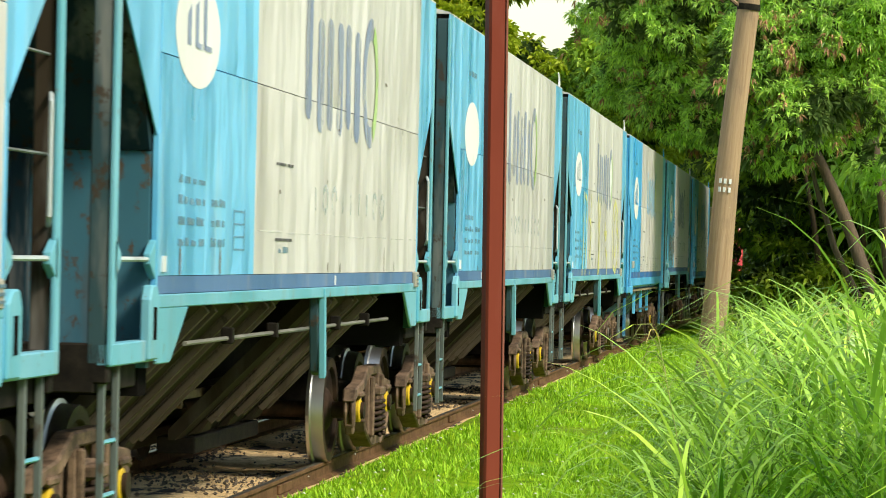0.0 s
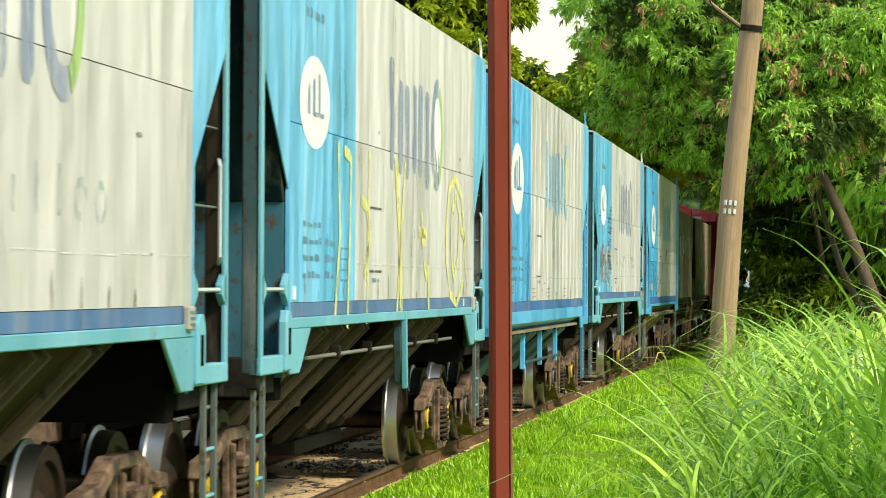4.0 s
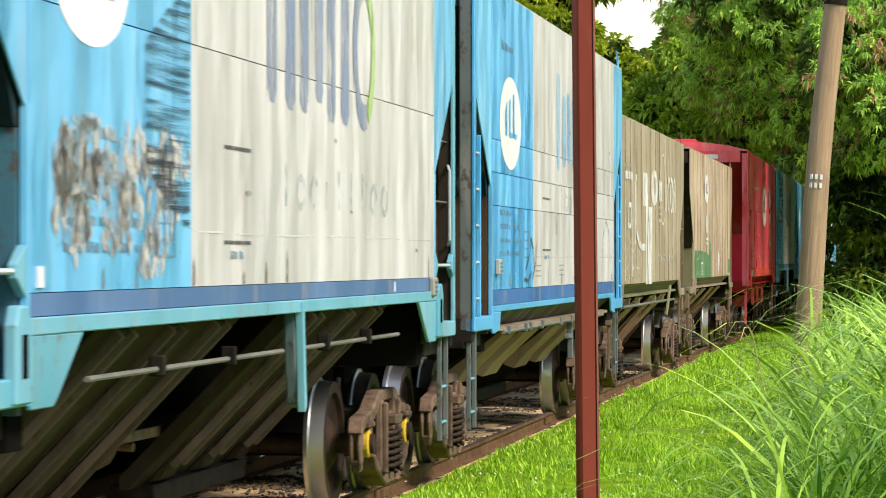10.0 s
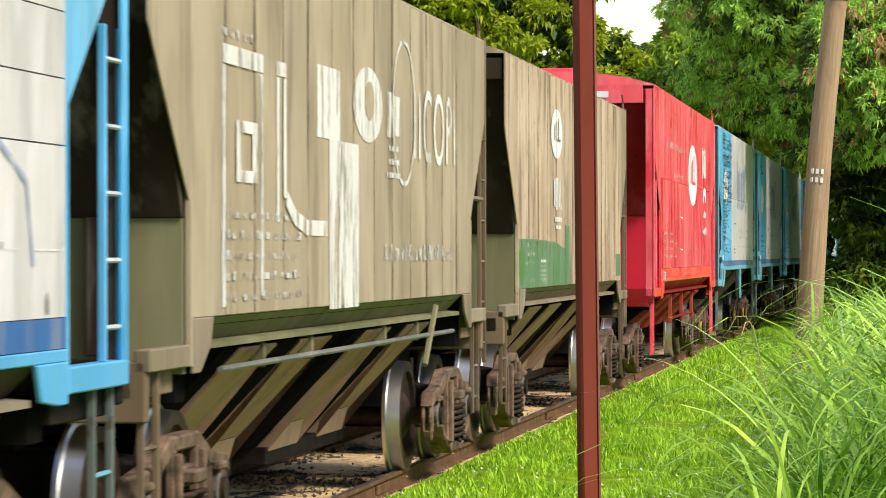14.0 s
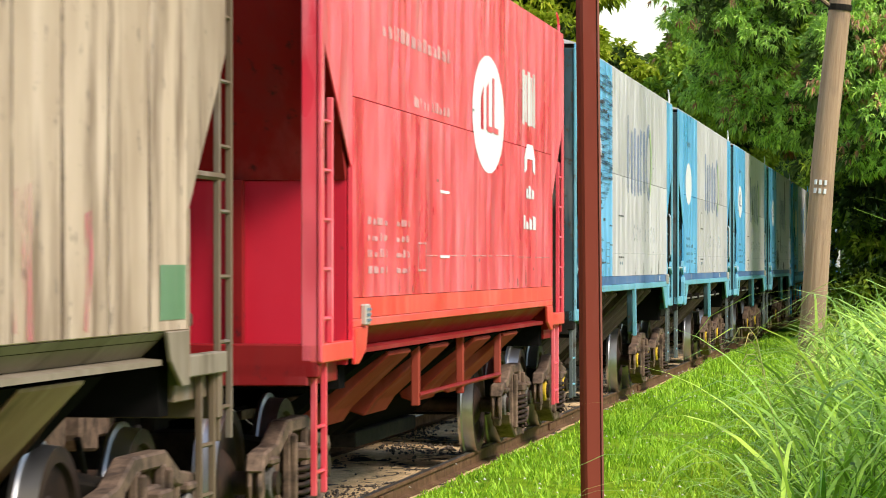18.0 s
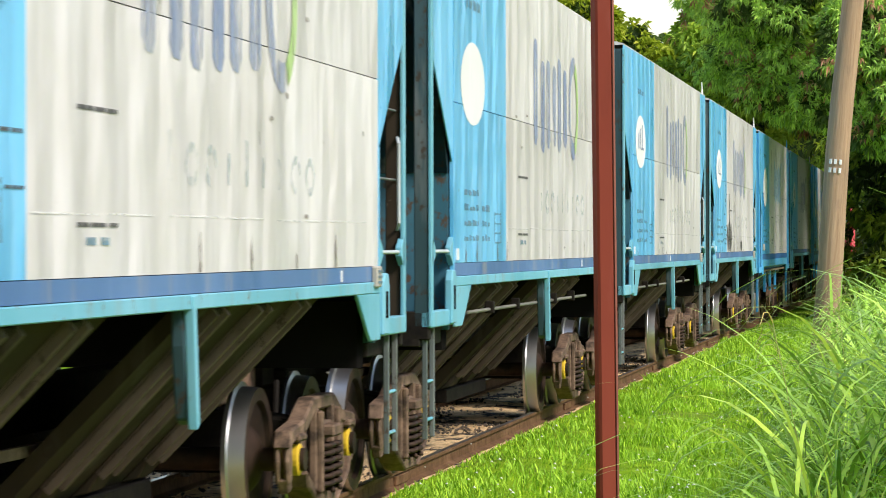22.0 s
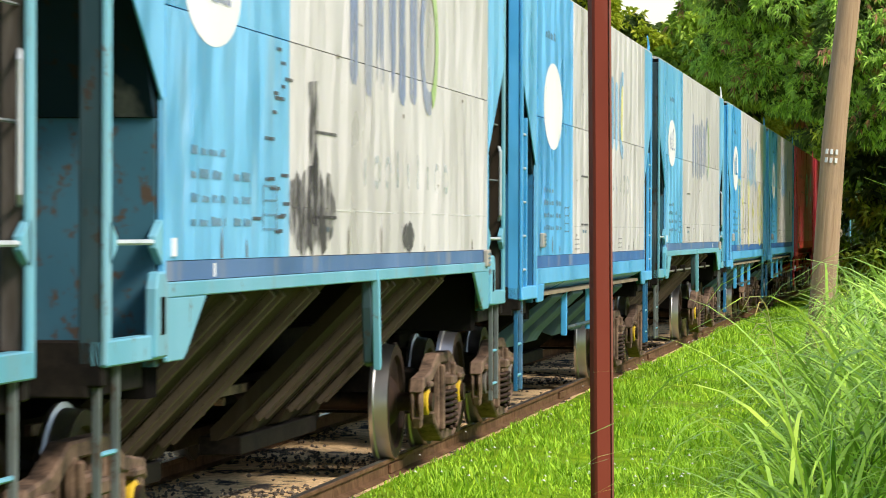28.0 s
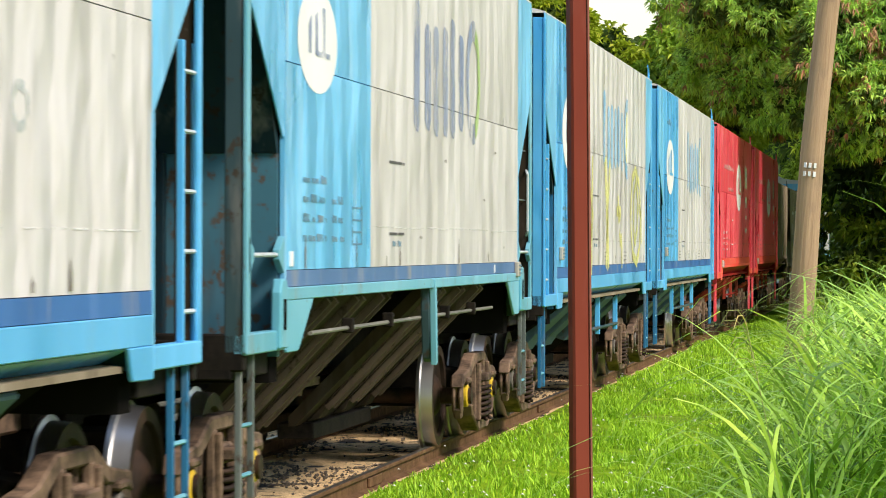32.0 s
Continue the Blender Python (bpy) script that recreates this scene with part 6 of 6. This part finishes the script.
build_tree("bright_tree", "tall yellow-green tree beyond the train", (-12.6, 100.0),
           [([(0, 0, 0), (0.2, 0, 4), (0.4, 0, 8), (0.2, 0, 12)], 0.26, 0.08), ([(0.2, 0, 4), (-1.8, 0, 7), (-2.8, 0, 9)], 0.12, 0.05), ([(0.3, 0, 5), (1.2, 0, 6.6), (1.8, 0, 7.6)], 0.12, 0.05)],
           [(-13.6, 100, 9.4, 2.4, 0.9), (-11.4, 99, 8.2, 1.6, 0.9), (-11.6, 101, 10.6, 1.9, 0.9), (-15.4, 100, 8, 2.6, 0.9), (-16.6, 101, 11, 2.6, 0.9), (-10.6, 100, 6.4, 1.4, 0.9), (-12.6, 99, 6.2, 2.0, 0.9)],
           M["leaf_bright"], 33, 2.2, 0.26, 20, 7, 0.5, 0.0, 0.22)
build_tree("bright_tree", "low yellow-green tree in the gap below the sky", (-9.6, 112.0),
           [([(0, 0, 0), (0.1, 0, 3), (0.3, 0, 6.5)], 0.2, 0.06), ([(0.1, 0, 2.5), (1.5, 0, 4.5), (2.0, 0, 6)], 0.1, 0.04)],
           [(-9.8, 111, 7.9, 1.7, 0.85), (-8.0, 111, 7.6, 1.7, 0.85), (-11.4, 112, 7.4, 1.8, 0.9), (-9.2, 112, 5.4, 2.0, 0.9), (-7.0, 113, 5.4, 1.8, 0.9), (-12, 112, 5.0, 2.0, 0.9)],
           M["leaf_bright"], 34, 2.4, 0.26, 20, 7, 0.5, 0.0, 0.22)
# dark thicket closing the view on the near side of the track
build_tree("thicket_tree", "dense dark undergrowth tree at the wood's edge", (1.6, 92.0),
           [([(0, 0, 0), (-0.5, 0, 2.5), (-0.9, 0, 6)], 0.16, 0.05), ([(0.4, 0, 0), (0.9, 0, 3), (1.6, 0, 6)], 0.14, 0.05), ([(-1.6, 0.4, 0), (-1.9, 0.4, 3), (-2.2, 0, 5)], 0.12, 0.04)],
           [(-1.2, 94, 1.4, 1.1, 1.1), (-1.0, 95, 3.6, 1.3, 1.2), (0.8, 93, 1.2, 1.3, 1.0), (1.2, 95, 3.4, 1.8, 1.0), (3.4, 93, 1.6, 1.7, 1.0), (3.6, 95, 4.4, 2.0, 1.0), (6, 93, 2.2, 2.2, 1.0), (6.6, 95, 5.4, 2.6, 1.0), (0, 97, 6.6, 2.4, 1.0),
            # lumps at y 84 to 90 above z 8 are added to shade the cars
            (3, 97, 8, 2.8, 1.0), (9.5, 95, 3.5, 3.0, 1.0), (1.6, 86, 8.2, 2.4, 0.9), (3.6, 84, 9, 3.0, 0.9), (0.2, 90, 9.4, 2.4, 0.9), (-0.8, 88, 5.2, 1.0, 0.9)],
           M["leaf_under"], 35, 1.6, 0.32, 16, 6, 0.5, 0.0, 0.14)
build_tree("shade_tree", "tall spreading green tree overhanging the far track", (3.5, 108.0),
           [([(0, 0, 0), (-0.5, 0, 4), (-1.2, 0, 8), (-2.5, 0, 11)], 0.26, 0.08), ([(0.0, 0, 3), (1.6, 0, 6), (2.4, 0, 9)], 0.14, 0.05)],
           [(1.2, 108, 9, 3.0, 0.8), (3.6, 107, 11, 3.4, 0.8), (6.4, 108, 8.5, 3.0, 0.8), (-1.6, 109, 11, 2.8, 0.8), (1.0, 118, 10, 3.6, 0.8), (5.0, 120, 9, 4.0, 0.8), (-2.0, 120, 12, 3.0, 0.8)],
           M["leaf_deep"], 37, 1.0, 0.45, 12, 6, 0.7)
build_tree("thicket_tree", "far dark green wood closing the end of the track", (3.0, 128.0),
           [([(0, 0, 0), (-0.5, 0, 3.5), (-0.9, 0, 8)], 0.2, 0.05), ([(-4, 0.4, 0), (-4.4, 0.4, 4), (-4.2, 0, 9)], 0.2, 0.06)],
           [(-2.0, 128, 3, 2.6, 1.0), (-2.6, 129, 7, 3.2, 1.0), (1, 129, 2.5, 2.6, 1.0), (2, 129, 7, 3.4, 1.0), (6, 129, 4, 4.0, 1.0), (-3.4, 133, 11, 3.4, 1.0), (2, 133, 11.5, 4, 1.0), (11, 131, 6, 5, 1.0), (-10.5, 134, 5.5, 3.2, 1.0), (-15.5, 136, 5, 4, 1.0), (-22, 136, 6, 5, 1.0)],
           M["leaf_under"], 36, 1.0, 0.45, 12, 6, 0.7)


# trees added out of view, as more wood, to keep sun off the far track
for bx, by, sd in ((4.6, 81.0, 41), (6.0, 93.0, 42), (5.5, 104.0, 43), (7.0, 118.0, 44)):
    build_tree("shade_tree", "dense green tree added out of view to shade the track", (bx, by),
               [([(0, 0, 0), (-0.3, 0, 3), (-0.6, 0.2, 7), (-0.8, 0.2, 10)], 0.24, 0.07), ([(0, 0, 3), (1.4, 0, 6), (2.2, 0, 9)], 0.14, 0.05)],
               [(bx - 2.2, by, 5.0, 2.4, 1.0), (bx + 0.5, by - 0.5, 3.0, 2.8, 1.0), (bx - 3.4, by + 1, 8.6, 2.8, 0.9), (bx, by, 7.6, 3.4, 0.9), (bx - 1.6, by + 1, 11.5, 3.4, 0.8), (bx + 3, by + 1, 9.5, 3.6, 0.9), (bx + 3.2, by, 4.4, 3.2, 1.0)],
               M["leaf_deep"], sd, 1.1, 0.55, 14, 6, 0.7)


def build_wood_backdrop():
    """A lumpy dark wall of far woodland across the end of the view."""
    nx, nz = 120, 14
    vs = []
    for j in range(nz + 1):
        for i in range(nx + 1):
            x = -60 + 120 * i / nx
            u = j / nz
            h = 8.6 + 1.6 * noise.noise(Vector((x * 0.25, 0, 2)))
            vs.append((x, 150 + 1.6 * noise.noise(Vector((x * 0.6, u * 6, 0))) + 2.0 * u * u + 0.02 * x * x * 0.1, -0.5 + h * u))
    fs = [(j * (nx + 1) + i, j * (nx + 1) + i + 1, (j + 1) * (nx + 1) + i + 1, (j + 1) * (nx + 1) + i) for j in range(nz) for i in range(nx)]
    m, nt, b = base_material("far_woodland", 0.9)
    n1 = noise_tex(nt, object_vec(nt, jitter=False), 2.5, 8, 0.7)
    nt.links.new(ramp(nt, n1, [(0.4, (0.008, 0.02, 0.005)), (0.6, (0.04, 0.09, 0.015)), (0.75, (0.10, 0.18, 0.03))]), b.inputs["Base Color"])
    thing("backdrop", "dark green far woodland closing the view", "woodland", kind="structure", mesh=Geo().add(vs, fs).mesh("backdrop", m))


build_wood_backdrop()


WHEEL_R = 0.455


def motions():
    """The train rolls towards the camera at an almost even speed; its wheels turn."""
    steps = 480
    for i, car in enumerate(cars):
        walk(car, [(t, pose(TRACK_X, middle(i) - travelled(t), 0)) for t in range(0, 33, 2)])
        for wheel in [o for o in car.children_recursive if o.name.startswith("wheelset")]:
            y = wheel.matrix_basis.translation.y
            rows = []
            for k in range(steps + 1):
                t = SECONDS * k / steps
                rows.append((t, pose(0, y, AXLE_Z, math.degrees(travelled(t) / WHEEL_R), 0, 0)))
            walk(wheel, rows)


motions()
